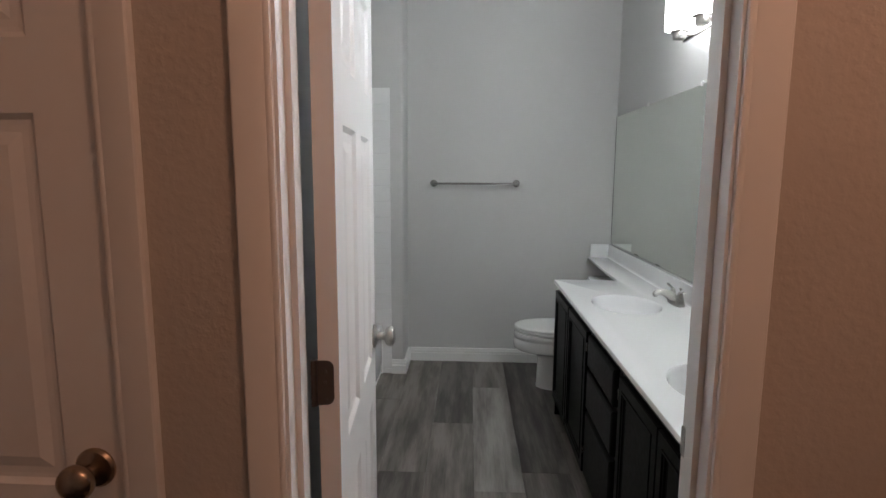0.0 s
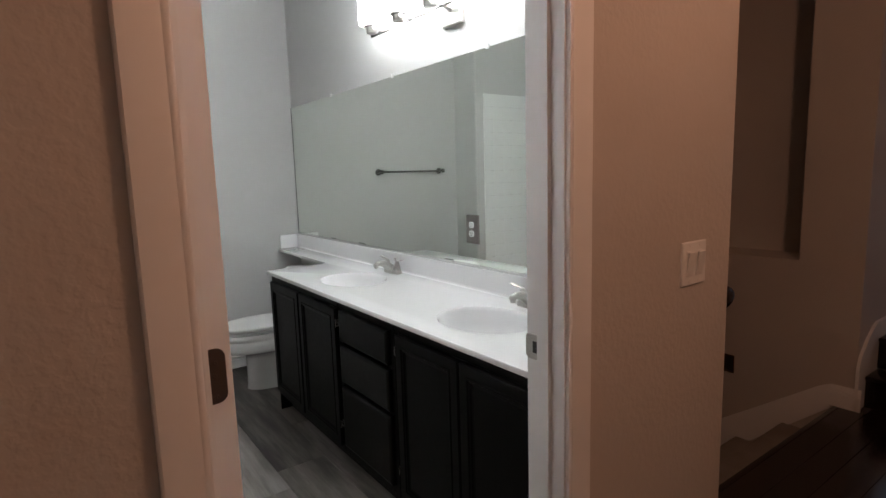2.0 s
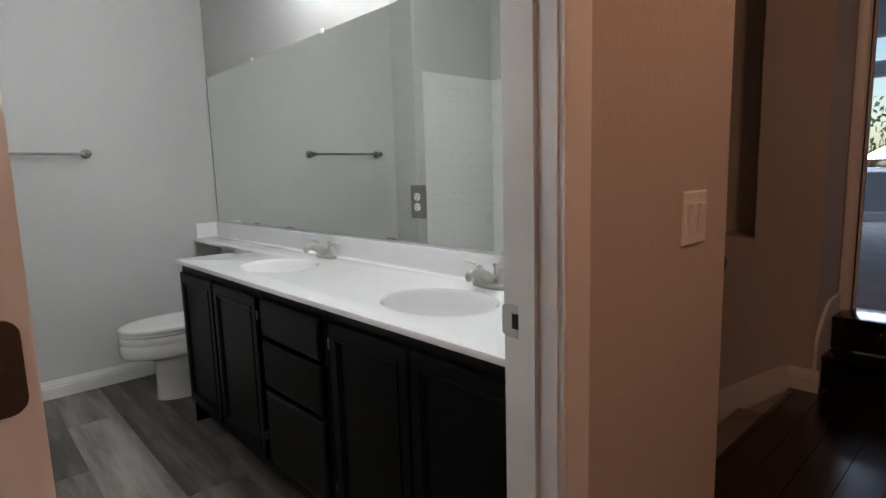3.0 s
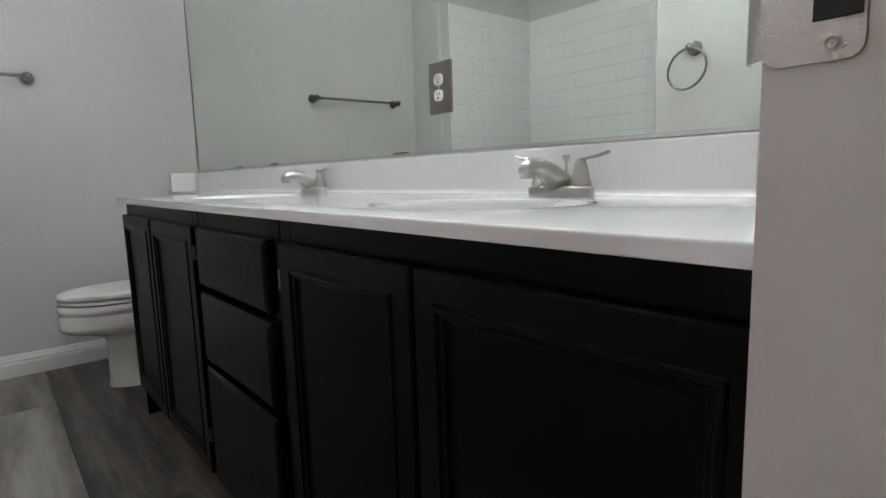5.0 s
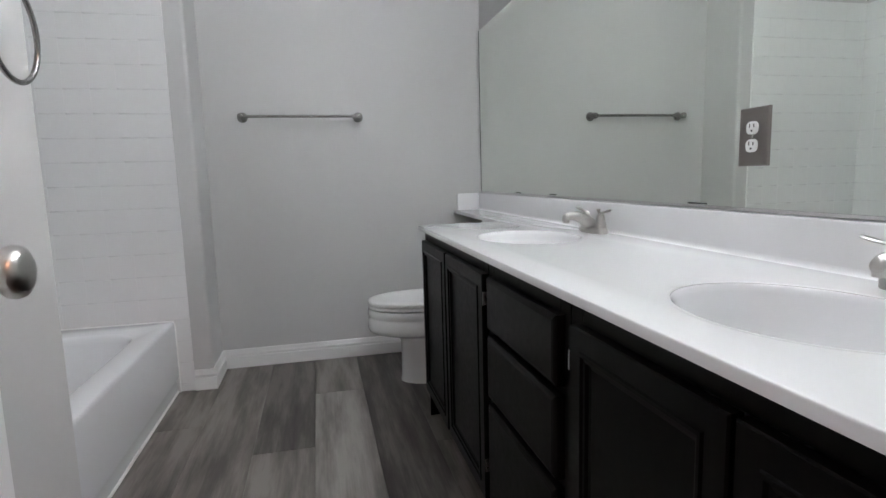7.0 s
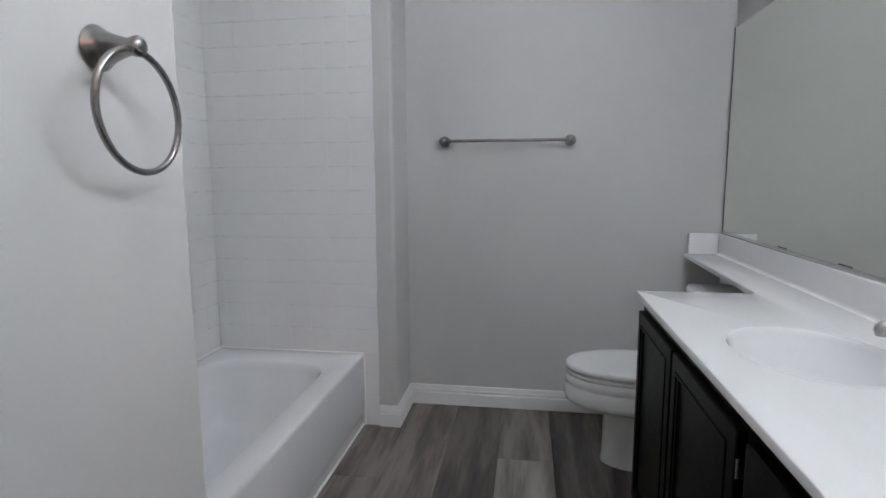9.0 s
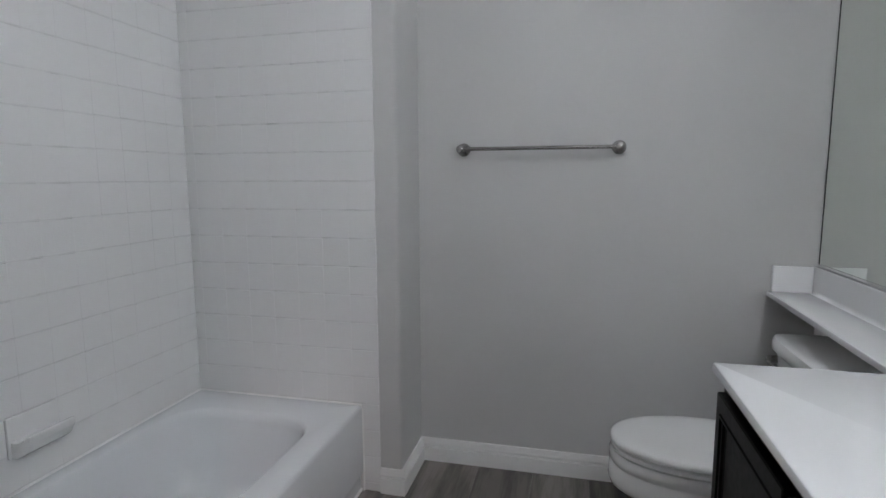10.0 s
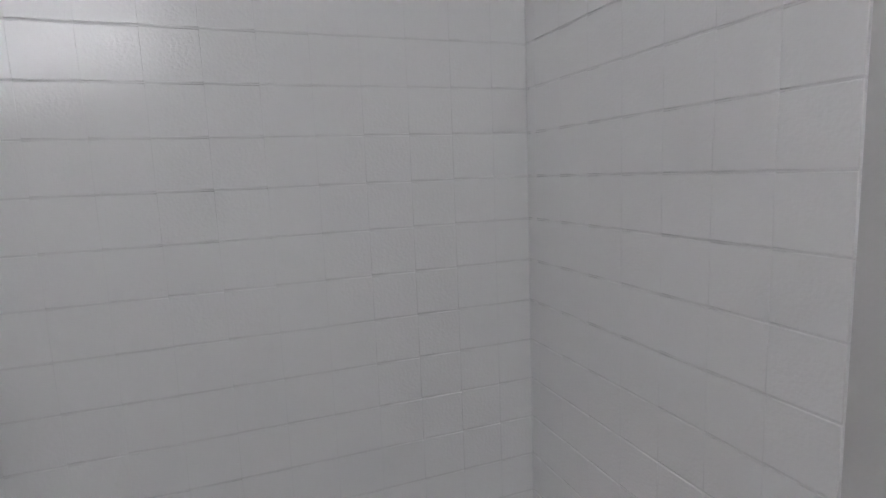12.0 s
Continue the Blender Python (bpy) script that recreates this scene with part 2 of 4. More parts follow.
def panel_face(width, height, thick, steps):
    """An upright slab in the XZ plane, front at -Y, whose front steps inwards by (inset, depth) pairs."""
    bm = bmesh.new()
    rings = []
    for inset, depth in [(0, thick)] + [(0, 0.0025), (0.0025, 0)] + steps:
        x0, x1, z0, z1 = inset, width - inset, inset, height - inset
        rings.append([(x0, depth, z0), (x1, depth, z0), (x1, depth, z1), (x0, depth, z1)])
    return add_rings(bm, rings)


# ---- structure ----
CEIL = 2.75
Y_NEAR, Y_HALL, Y_MID = -3.068, -3.178, -3.124
X_WING, Y_TILE, X_TUBWALL = -1.515, -0.292, -2.418
X_RING, Y_RING = -1.505, -1.825
JAMB_L, JAMB_R, DOOR_TOP = -1.366, -0.653, 2.04
HALL_L, HALL_END, HALL_BACK = -2.75, 0.054, -4.95
STAIR_X, STEP_Y, BED_X = 1.905, -2.969, 2.36
WALL_B = "light grey painted drywall with fine orange-peel texture"
WALL_H = "greige painted hallway drywall with orange-peel texture"


def wall(name, material, label, *boxes):
    for b in boxes:
        made = structure(name, box(*b), material, label, "wall")
    return made


def corner_wall(name, material, label, x0, x1, y0, y1, z0, z1, corners, radius=0.018):
    """A block whose named upright corners are rounded like bullnose drywall bead."""
    bm = box(x0, x1, y0, y1, z0, z1)
    picked = []
    for e in bm.edges:
        a, b = e.verts[0].co, e.verts[1].co
        if abs(a.z - b.z) > 0.1:
            for cx, cy in corners:
                if abs(a.x - cx) < 1e-4 and abs(a.y - cy) < 1e-4:
                    picked.append(e)
    bmesh.ops.bevel(bm, geom=picked, offset=radius, segments=5, profile=0.5, affect='EDGES')
    return structure(name, bm, material, label, "wall", 25)


wall("wall_north", M_BATH_WALL, WALL_B, (X_WING, 0.0, 0.0, 0.12, 0, CEIL))
corner_wall("wall_wing", M_BATH_WALL, WALL_B + " and a bullnose corner", X_TUBWALL, X_WING, Y_TILE, 0.12, 0, CEIL, [(X_WING, Y_TILE)])
wall("wall_west", M_BATH_WALL, WALL_B, (-2.54, X_TUBWALL, Y_MID, 0.12, 0, CEIL))
corner_wall("wall_ring", M_BATH_WALL, WALL_B + " beside the tub", X_TUBWALL, X_RING, Y_NEAR, Y_RING, 0, CEIL, [(X_RING, Y_RING)])
wall("wall_east", M_BATH_WALL, WALL_B + " above the vanity mirror", (0.0, 0.03, Y_NEAR, 0.12, 0, CEIL))
CL_A, CL_B = -1.671, -2.409
# door wall: a bathroom skin and a hallway skin, so that each side keeps its paint
for nm, ma, la, ya, yb in (("wall_south", M_BATH_WALL, WALL_B, Y_MID, Y_NEAR), ("wall_hall", M_HALL_WALL, WALL_H, Y_HALL, Y_MID)):
    xr = 0.0 if ya == Y_MID else 0.03
    left = [(-2.54, JAMB_L - 0.02, ya, yb, 0, CEIL)] if ya == Y_MID else [
        (CL_A + 0.02, JAMB_L - 0.02, ya, yb, 0, CEIL), (HALL_L, CL_B - 0.02, ya, yb, 0, CEIL), (CL_B - 0.02, CL_A + 0.02, ya, yb, DOOR_TOP + 0.02, CEIL)]
    wall(nm, ma, la, *left, (JAMB_R + 0.02, xr, ya, yb, 0, CEIL),
         (JAMB_L - 0.02, JAMB_R + 0.02, ya, yb, DOOR_TOP + 0.02, CEIL))
corner_wall("wall_stair_side", M_HALL_WALL, WALL_H + " and a bullnose corner", 0.03, HALL_END, Y_HALL, 0.9, -2.6, CEIL, [(HALL_END, Y_HALL)])
wall("wall_hall_left", M_HALL_WALL, WALL_H, (HALL_L - 0.12, HALL_L, HALL_BACK, Y_MID, 0, CEIL))
wall("wall_hall_back", M_HALL_WALL, WALL_H, (HALL_L - 0.12, BED_X + 0.12, HALL_BACK - 0.12, HALL_BACK, 0, CEIL + 0.4))
# stairwell wall with its niche
NI_A, NI_B, NI_Z0, NI_Z1 = -2.661, -1.75, 0.791, 2.62
wall("wall_stair_east", M_HALL_WALL, WALL_H + " with a recessed niche over the stairs",
     (STAIR_X, STAIR_X + 0.30, STEP_Y, NI_A, -2.6, CEIL), (STAIR_X, STAIR_X + 0.30, NI_B, 0.9, -2.6, CEIL),
     (STAIR_X, STAIR_X + 0.30, NI_A, NI_B, -2.6, NI_Z0), (STAIR_X, STAIR_X + 0.30, NI_A, NI_B, NI_Z1, CEIL),
     (STAIR_X + 0.30, STAIR_X + 0.36, STEP_Y, 0.9, -2.6, CEIL))
wall("wall_stair_end", M_HALL_WALL, WALL_H, (0.05, STAIR_X + 0.36, 0.9, 1.0, -2.6, CEIL))
# bedroom at the top of two steps
B_Z, B_FAR, B_L, B_R, B_H = 0.36, 8.2, -1.0, -5.6, 3.4
BD_A, BD_B, BD_T = -3.032, -3.81, B_Z + 2.04
wall("wall_bedroom_door", M_HALL_WALL, WALL_H, (BED_X, BED_X + 0.12, BD_A, STEP_Y + 0.02, 0, B_H), (BED_X, BED_X + 0.12, HALL_BACK, BD_B, 0, B_H),
     (BED_X, BED_X + 0.12, BD_B, BD_A, BD_T, B_H))
M_BED_WALL = wall_paint("bedroom_blue_grey_paint", (0.42, 0.44, 0.46))
W_A, W_B, W_Z0, W_Z1, W_Z2, W_Z3 = -1.45, -2.37, 1.05, 2.37, 2.49, 2.90
wall("wall_bedroom", M_BED_WALL, "blue grey painted bedroom wall round the window",
     (B_FAR, B_FAR + 0.15, B_R, W_B, B_Z, B_H), (B_FAR, B_FAR + 0.15, W_A, B_L, B_Z, B_H), (B_FAR, B_FAR + 0.15, W_B, W_A, B_Z, W_Z0),
     (B_FAR, B_FAR + 0.15, W_B, W_A, W_Z1, W_Z2), (B_FAR, B_FAR + 0.15, W_B, W_A, W_Z3, B_H),
     (BED_X + 0.12, B_FAR + 0.15, B_L, B_L + 0.12, B_Z, B_H), (BED_X + 0.12, B_FAR + 0.15, B_R - 0.12, B_R, B_Z, B_H),
     (BED_X + 0.06, BED_X + 0.12, B_R, HALL_BACK, B_Z, B_H), (BED_X + 0.06, BED_X + 0.12, STEP_Y + 0.02, B_L, B_Z, B_H))
structure("ceiling_bath", box(-2.54, 0.05, Y_MID, 0.12, CEIL, CEIL + 0.1), M_CEILING, "plain white painted bathroom ceiling", "ceiling")
structure("ceiling_hall", box(HALL_L - 0.12, BED_X, HALL_BACK - 0.12, Y_MID, CEIL, CEIL + 0.1), M_CEILING, "plain white painted hallway ceiling", "ceiling")
structure("ceiling_stairs", box(0.05, STAIR_X + 0.36, Y_MID, 1.0, CEIL, CEIL + 0.1), M_CEILING, "plain white painted stairwell ceiling", "ceiling")
structure("ceiling_bedroom", box(BED_X, B_FAR + 0.15, B_R - 0.12, B_L + 0.12, B_H, B_H + 0.1), M_CEILING, "plain white painted bedroom ceiling", "ceiling")

# floors
floor_bath = structure("floor_bath", box(-2.54, 0.05, -3.145, 0.12, -0.15, -0.006), M_SUBFLOOR, "grey wood-look vinyl plank floor laid lengthwise", "floor")
floor_hall = structure("floor_hall", bmesh.new(), M_SUBFLOOR, "dark stained glossy hardwood hallway floor", "floor")
hb = bmesh.new()
add_box(hb, HALL_L, BED_X, HALL_BACK, -3.145, -0.2, -0.006)
add_box(hb, HALL_END, STAIR_X, -3.145, -2.90, -0.2, -0.006)
add_box(hb, STAIR_X, BED_X, -3.145, STEP_Y, -0.2, -0.006)
hb.to_mesh(floor_hall.data)
hb.free()
structure("floor_bedroom", box(BED_X + 0.10, B_FAR + 0.15, B_R, B_L, B_Z - 0.1, B_Z), M_CARPET_BED, "grey carpet on the bedroom floor", "floor")
structure("ground", box(B_FAR + 0.15, 400, -300, 300, -3.2, -3.0), M_OUTSIDE, "grassy ground outside the bedroom window", "ground")


def trim_profile(length, height, thick):
    """Two-stepped baseboard along +X, standing against y = 0 and facing -Y."""
    steps_out = [(1, 0), (1, 0.58), (0.95, 0.605), (0.40, 0.622), (0.36, 0.69), (0.84, 0.712), (0.86, 0.76), (0.66, 0.83), (0.52, 0.96), (0.42, 1.0)]
    prof = [(0, 0)] + [(-thick * a, height * b) for a, b in steps_out] + [(0, height)]
    bm = bmesh.new()
    return add_rings(bm, [[(x, y, z) for y, z in prof] for x in (0, length)])


def baseboard(name, x, y, z, length, rz, height=0.103, thick=0.0175, label="white painted stepped baseboard"):
    ob = structure(name, trim_profile(length, height, thick), M_TRIM, label, "baseboard")
    ob.matrix_basis = pose(x, y, z, 0, 0, rz)
    return ob


baseboard("baseboard_north", X_WING, 0.0, 0, -X_WING, 0)
baseboard("baseboard_wing_side", X_WING, Y_TILE + 0.0005, 0, 0.275, 90)
baseboard("baseboard_wing_front", -1.600, Y_TILE, 0, 0.1015, 0)
baseboard("baseboard_ring", X_RING, Y_NEAR, 0, 1.33, 90)
baseboard("baseboard_stair", STAIR_X, -2.86, 0, 0.14, -90, 0.12, 0.016)
baseboard("baseboard_hall_middle", CL_A + 0.078, Y_HALL, 0, JAMB_L - CL_A - 0.156, 0, 0.12)
ob = baseboard("baseboard_hall", JAMB_R + 0.080, Y_HALL, 0, HALL_END - JAMB_R - 0.115, 0, 0.12)
baseboard("baseboard_bedroom", B_FAR, B_L, B_Z, 4.3, -90, 0.13)


def casing_profile(length, width, thick=0.018):
    """Door casing along +Z: flat outer band, bead and slope; x is across (0 at the opening), facing -Y."""
    shape = [(0, 0), (0, 0.50), (0.05, 0.62), (0.12, 0.64), (0.16, 0.58), (0.22, 0.66), (0.55, 0.88), (0.80, 1.0), (0.95, 1.0), (1.0, 0.85), (1.0, 0)]
    prof = [(width * a, -thick * b) for a, b in shape]
    bm = bmesh.new()
    return add_rings(bm, [[(x, y, z) for x, y in prof] for z in (0, length)])


def door_frame(name, label, place, rz, width, depth, height, casing_w, both=True):
    """Jambs, stop, casings of an opening. Local: x across from the hinge side, y into the room, front at y = 0."""
    root = thing(name, label, "door frame", place, rz, kind="structure")
    part("jamb", box(-0.02, 0, 0, depth, 0, height), M_TRIM, root)
    part("jamb", box(width, width + 0.02, 0, depth, 0, height), M_TRIM, root)
    part("head_jamb", box(-0.02, width + 0.02, 0, depth, height, height + 0.02), M_TRIM, root)
    part("stop", box(width - 0.011, width, depth * 0.33, depth * 0.635, 0, height, 0), M_TRIM, root)
    part("stop", box(0, 0.011, depth * 0.33, depth * 0.635, 0, height, 0), M_TRIM, root)
    for y, flip in ((0, 1), (depth, -1))[:2 if both else 1]:
        r = moved(casing_profile(height + casing_w, casing_w), Matrix.Translation((width + 0.006, y, 0)) @ Matrix.Diagonal((1, flip, 1, 1)))
        part("casing", r, M_TRIM, root, smooth=30)
        l = moved(casing_profile(height + casing_w, casing_w), Matrix.Translation((-0.006, y, 0)) @ Matrix.Diagonal((-1, flip, 1, 1)))
        part("casing", l, M_TRIM, root, smooth=30)
        h = moved(casing_profile(width + 0.012, casing_w), Matrix.Translation((-0.006, y, height + 0.006)) @ Matrix.Diagonal((1, flip, 1, 1)) @ Matrix(((0, 0, 1, 0), (0, 1, 0, 0), (1, 0, 0, 0), (0, 0, 0, 1))))
        part("casing", h, M_TRIM, root, smooth=30)
    return root


frame_bath = door_frame("door_frame_1", "white painted door casing and jambs of the bathroom", (JAMB_L, Y_HALL, 0), 0, JAMB_R - JAMB_L, Y_NEAR - Y_HALL, DOOR_TOP, 0.064, False)
# unseen bathroom-side casing strip, added to darken the gap beside the door's hinges
gap_shade_trim = moved(casing_profile(DOOR_TOP + 0.064, 0.064), Matrix.Translation((-0.006, Y_NEAR - Y_HALL, 0)) @ Matrix.Diagonal((-1, -1, 1, 1)))
part("casing", gap_shade_trim, M_TRIM, frame_bath, smooth=30)
frame_closet = door_frame("door_frame_2", "white painted door casing round the closet door", (CL_B, Y_HALL, 0), 0, CL_A - CL_B, 0.05, DOOR_TOP, 0.070, False)
frame_bed = door_frame("door_frame_3", "white painted door casing of the bedroom", (BED_X, BD_A, B_Z), -90, BD_A - BD_B, 0.12, 2.04, 0.054)


def six_panel_leaf(width, height, thick):
    """A moulded six-panel door leaf from x = 0 to width, faces at y = 0 and y = thick."""
    bm = bmesh.new()
    stile, mid = 0.105, 0.10
    pw = (width - 2 * stile - mid) / 2
    rows = [(0.20, 0.72), (0.86, 1.52), (1.64, 1.88)]
    xs = [0, stile, stile + pw, stile + pw + mid, width - stile, width]
    zs = [0] + [z for r in rows for z in r] + [height]
    for side in (0, 1):
        y = 0 if side == 0 else thick
        s = 1 if side == 0 else -1
        grid = [[bm.verts.new((x, y, z)) for x in xs] for z in zs]
        for j in range(len(zs) - 1):
            for i in range(len(xs) - 1):
                quad = (grid[j][i], grid[j][i + 1], grid[j + 1][i + 1], grid[j + 1][i])
                if i in (1, 3) and j in (1, 3, 5):
                    x0, x1, z0, z1 = xs[i], xs[i + 1], zs[j], zs[j + 1]
                    prev = list(quad)
                    for inset, depth in ((0.010, 0.008), (0.018, 0.009), (0.030, 0.009), (0.052, 0.003)):
                        cur = [bm.verts.new((a, y + s * depth, b)) for a, b in ((x0 + inset, z0 + inset), (x1 - inset, z0 + inset), (x1 - inset, z1 - inset), (x0 + inset, z1 - inset))]
                        for k in range(4):
                            bm.faces.new((prev[k], prev[(k + 1) % 4], cur[(k + 1) % 4], cur[k]))
                        prev = cur
                    bm.faces.new(prev)
                else:
                    bm.faces.new(quad)
        rim = [grid[0][i] for i in range(len(xs))] + [grid[j][-1] for j in range(1, len(zs))] + [grid[-1][i] for i in range(len(xs) - 2, -1, -1)] + [grid[j][0] for j in range(len(zs) - 2, 0, -1)]
        if side == 0:
            first = rim
    for k in range(len(first)):
        bm.faces.new((first[k], first[(k + 1) % len(first)], rim[(k + 1) % len(first)], rim[k]))
    return bm


def knob_set(parent, x, z, y, direction, material):
    """Round rose, neck and ball knob standing out along y."""
    prof = [(0.033, 0.0), (0.033, 0.004), (0.029, 0.009), (0.019, 0.011), (0.012, 0.014), (0.0105, 0.030), (0.014, 0.036), (0.022, 0.040),
            (0.0275, 0.047), (0.0285, 0.055), (0.026, 0.063), (0.018, 0.0685), (0.008, 0.070)]
    prof = [(r * 1.12, h * 0.98) for r, h in prof]
    rose = part("rose", moved(lathe(prof[:6], 28, 'Y'), pose(x, y, z, 0, 0, 0 if direction > 0 else 180)), material, parent, smooth=35)
    part("knob", moved(lathe(prof[5:], 28, 'Y'), pose(x, y, z, 0, 0, 0 if direction > 0 else 180)), material, parent, smooth=50)
    return rose


# bathroom door, open into the room: local x runs from hinge edge to latch edge
door_1 = thing("door_1", "white six-panel bathroom door standing open, nickel knob", "door", (-1.345, -3.066, 0.012), 94.4, kind="structure")
LEAF_W = 0.708
part("leaf", moved(six_panel_leaf(LEAF_W, 2.02, 0.040), Matrix.Translation((0, -0.040, 0))), M_DOOR, door_1)
knob_set(door_1, LEAF_W - 0.052, 0.916, -0.040, -1, M_NICKEL)
knob_set(door_1, LEAF_W - 0.052, 0.916, 0.0, 1, M_NICKEL)


def rounded_plate(y0, y1, z0, z1, x0, x1, r, sides=(True, True)):
    """A thin upright plate across x with rounded corners on the y0 and y1 sides."""
    pts = []
    for cy, cz, a0, on in ((y1, z1, 0, sides[1]), (y0, z1, 90, sides[0]), (y0, z0, 180, sides[0]), (y1, z0, 270, sides[1])):
        rr = r if on else 0.0008
        sy, sz = (-1 if cy == y1 else 1), (-1 if cz == z1 else 1)
        for i in range(7):
            a = radians(a0 + 15 * i)
            pts.append((cy + sy * rr + rr * math.cos(a), cz + sz * rr + rr * math.sin(a)))
    return add_rings(bmesh.new(), [[(x, y, z) for y, z in pts] for x in (x0, x1)])


def screw_head(x, y, z, r=0.0042):
    return moved(lathe([(r, 0), (r, 0.0005), (r * 0.55, 0.0010), (r * 0.3, 0.0006)], 12, 'X'), pose(x, y, z, 0, 0, 180))


part("latch_plate", box(LEAF_W - 0.0005, LEAF_W + 0.001, -0.032, -0.008, 0.886, 0.946, bevel=0.0004), M_NICKEL_DARK, door_1)
for hz in (0.20, 0.980, 1.76):
    h = part("hinge", rounded_plate(-0.030, 0.002, hz, hz + 0.089, -0.0022, 0.0005, 0.015, (True, False)), M_BRONZE, door_1, "aged bronze hinge leaf")
    for sy, sz in ((-0.014, 0.066), (-0.012, 0.045), (-0.014, 0.010)):
        part("screw", screw_head(-0.0021, sy, hz + sz), M_BRONZE, h)
    part("barrel", moved(lathe([(0.0062, 0), (0.0062, 0.092)], 12), pose(-0.003, 0.0075, hz - 0.001)), M_BRONZE, door_1, smooth=40)

# strike plate let into the latch jamb
w_open, jd = JAMB_R - JAMB_L, Y_NEAR - Y_HALL
strike = part("strike_plate", rounded_plate(jd - 0.037, jd - 0.001, 0.914, 0.972, w_open - 0.0024, w_open + 0.001, 0.006), M_NICKEL, frame_bath, "nickel strike plate")
lip = [(w_open - 0.0024 + 0.010 * (1 - math.cos(a)), jd - 0.001 + 0.010 * math.sin(a)) for a in [i * math.pi / 16 for i in range(9)]]
lip_rows = [(x, y) for x, y in lip] + [(x + 0.0016, y - 0.0012) for x, y in reversed(lip)]
part("strike_lip", add_rings(bmesh.new(), [[(x, y, z) for x, y in lip_rows] for z in (0.918, 0.968)]), M_NICKEL, strike, smooth=40)
part("strike_hole", box(w_open - 0.0032, w_open - 0.0020, jd - 0.036, jd - 0.019, 0.930, 0.957, bevel=0.0003), M_SLOT, strike)
for sz in (0.921, 0.965):
    part("screw", screw_head(w_open - 0.0022, jd - 0.026, sz), M_NICKEL, strike)

# closet door, shut, flush with the hallway wall
door_2 = thing("door_2", "white panelled closet door, shut, with antique brass knob", "door", (CL_B + 0.003, Y_HALL + 0.008, 0.012), 0, kind="structure")
part("leaf", six_panel_leaf(CL_A - CL_B - 0.006, 2.02, 0.036), M_DOOR, door_2)
knob_set(door_2, CL_A - CL_B - 0.056, 0.898, 0.0, -1, M_KNOB_WARM)
part("latch_plate", box(CL_A - CL_B - 0.0065, CL_A - CL_B - 0.0045, 0.004, 0.03, 0.868, 0.928, bevel=0.0004), M_BRONZE, door_2)

# vanity mirror with its edge channel and clips
M_Y0, M_Y1, M_Z0, M_Z1 = -0.012, -3.064, 0.931, 1.845
mirror = thing("wall_mirror", "large frameless wall mirror over the vanity splash", "mirror", kind="")
part("glass", box(-0.006, -0.0008, M_Y1, M_Y0, M_Z0, M_Z1, bevel=0.0015, segments=1), M_MIRROR, mirror)
ch = bmesh.new()
add_box(ch, -0.0095, -0.0065, M_Y1, -0.02, M_Z0 - 0.004, M_Z0 + 0.0035, 0.0008)
part("edge_channel", ch, M_CHROME, mirror, "thin metal channel")
part("edge_line", box(-0.0072, -0.0008, M_Y0 + 0.0004, M_Y0 + 0.0040, M_Z0, M_Z1, bevel=0.0), M_SLOT, mirror, "dark tarnished edge")
for yy in (-0.70, -1.45, -2.2, -2.95):
    part("clip", box(-0.010, 0, yy - 0.009, yy + 0.009, M_Z1 - 0.008, M_Z1 + 0.012, bevel=0.002), M_PLASTIC, mirror, "clear plastic clip")
for yy in (-0.62, -1.02, -1.9):
    part("desilvered_patch", box(-0.0068, -0.0062, yy - 0.035, yy + 0.035, M_Z0 + 0.005, M_Z0 + 0.0085, bevel=0.0), M_SLOT, mirror, "black tarnish at the lower edge")

# ---- vanity ----
CAB_X, FRONT_X, TOP_Z = -0.530, -0.550, 0.826
SLAB = 0.018
DOOR_STEPS = [(0.036, 0.0), (0.0385, -0.0035), (0.0435, -0.0035), (0.0465, 0.001), (0.052, 0.002), (0.0545, 0.0075), (0.061, 0.009)]


def front(name, parent, y, z0, width, height, steps, material=M_CAB):
    """A cabinet front whose far upright edge is at y; it faces -X."""
    bm = moved(panel_face(width, height, 0.019, steps), pose(FRONT_X, y, z0, 0, 0, -90))
    return part(name, bm, material, parent)


def carcass(root, y0, y1):
    """Sides, floor, face frame and toe kick between y0 (far) and y1 (near)."""
    top = TOP_Z - SLAB - 0.001
    body = bmesh.new()
    add_box(body, CAB_X + 0.019, -0.004, y0 - 0.014, y0 - 0.001, 0.098, top)
    add_box(body, CAB_X + 0.019, -0.004, y1 + 0.001, y1 + 0.014, 0.098, top)
    add_box(body, CAB_X + 0.019, -0.004, y1 + 0.0145, y0 - 0.0145, 0.098, 0.112)
    add_box(body, -0.012, -0.004, y1 + 0.0145, y0 - 0.0145, 0.1125, top)
    part("body", body, M_CAB_IN, root)
    f = bmesh.new()
    add_box(f, CAB_X, CAB_X + 0.018, y0 - 0.042, y0 - 0.001, 0.098, top, 0.001)
    add_box(f, CAB_X, CAB_X + 0.018, y1 + 0.001, y1 + 0.042, 0.098, top, 0.001)
    add_box(f, CAB_X, CAB_X + 0.018, y1 + 0.043, y0 - 0.043, top - 0.04, top, 0.001)
    add_box(f, CAB_X, CAB_X + 0.018, y1 + 0.043, y0 - 0.043, 0.098, 0.135, 0.001)
    part("face_frame", f, M_CAB, root)
    part("toe_kick", box(CAB_X + 0.065, CAB_X + 0.077, y1 + 0.001, y0 - 0.001, 0, 0.097), M_CAB, root)


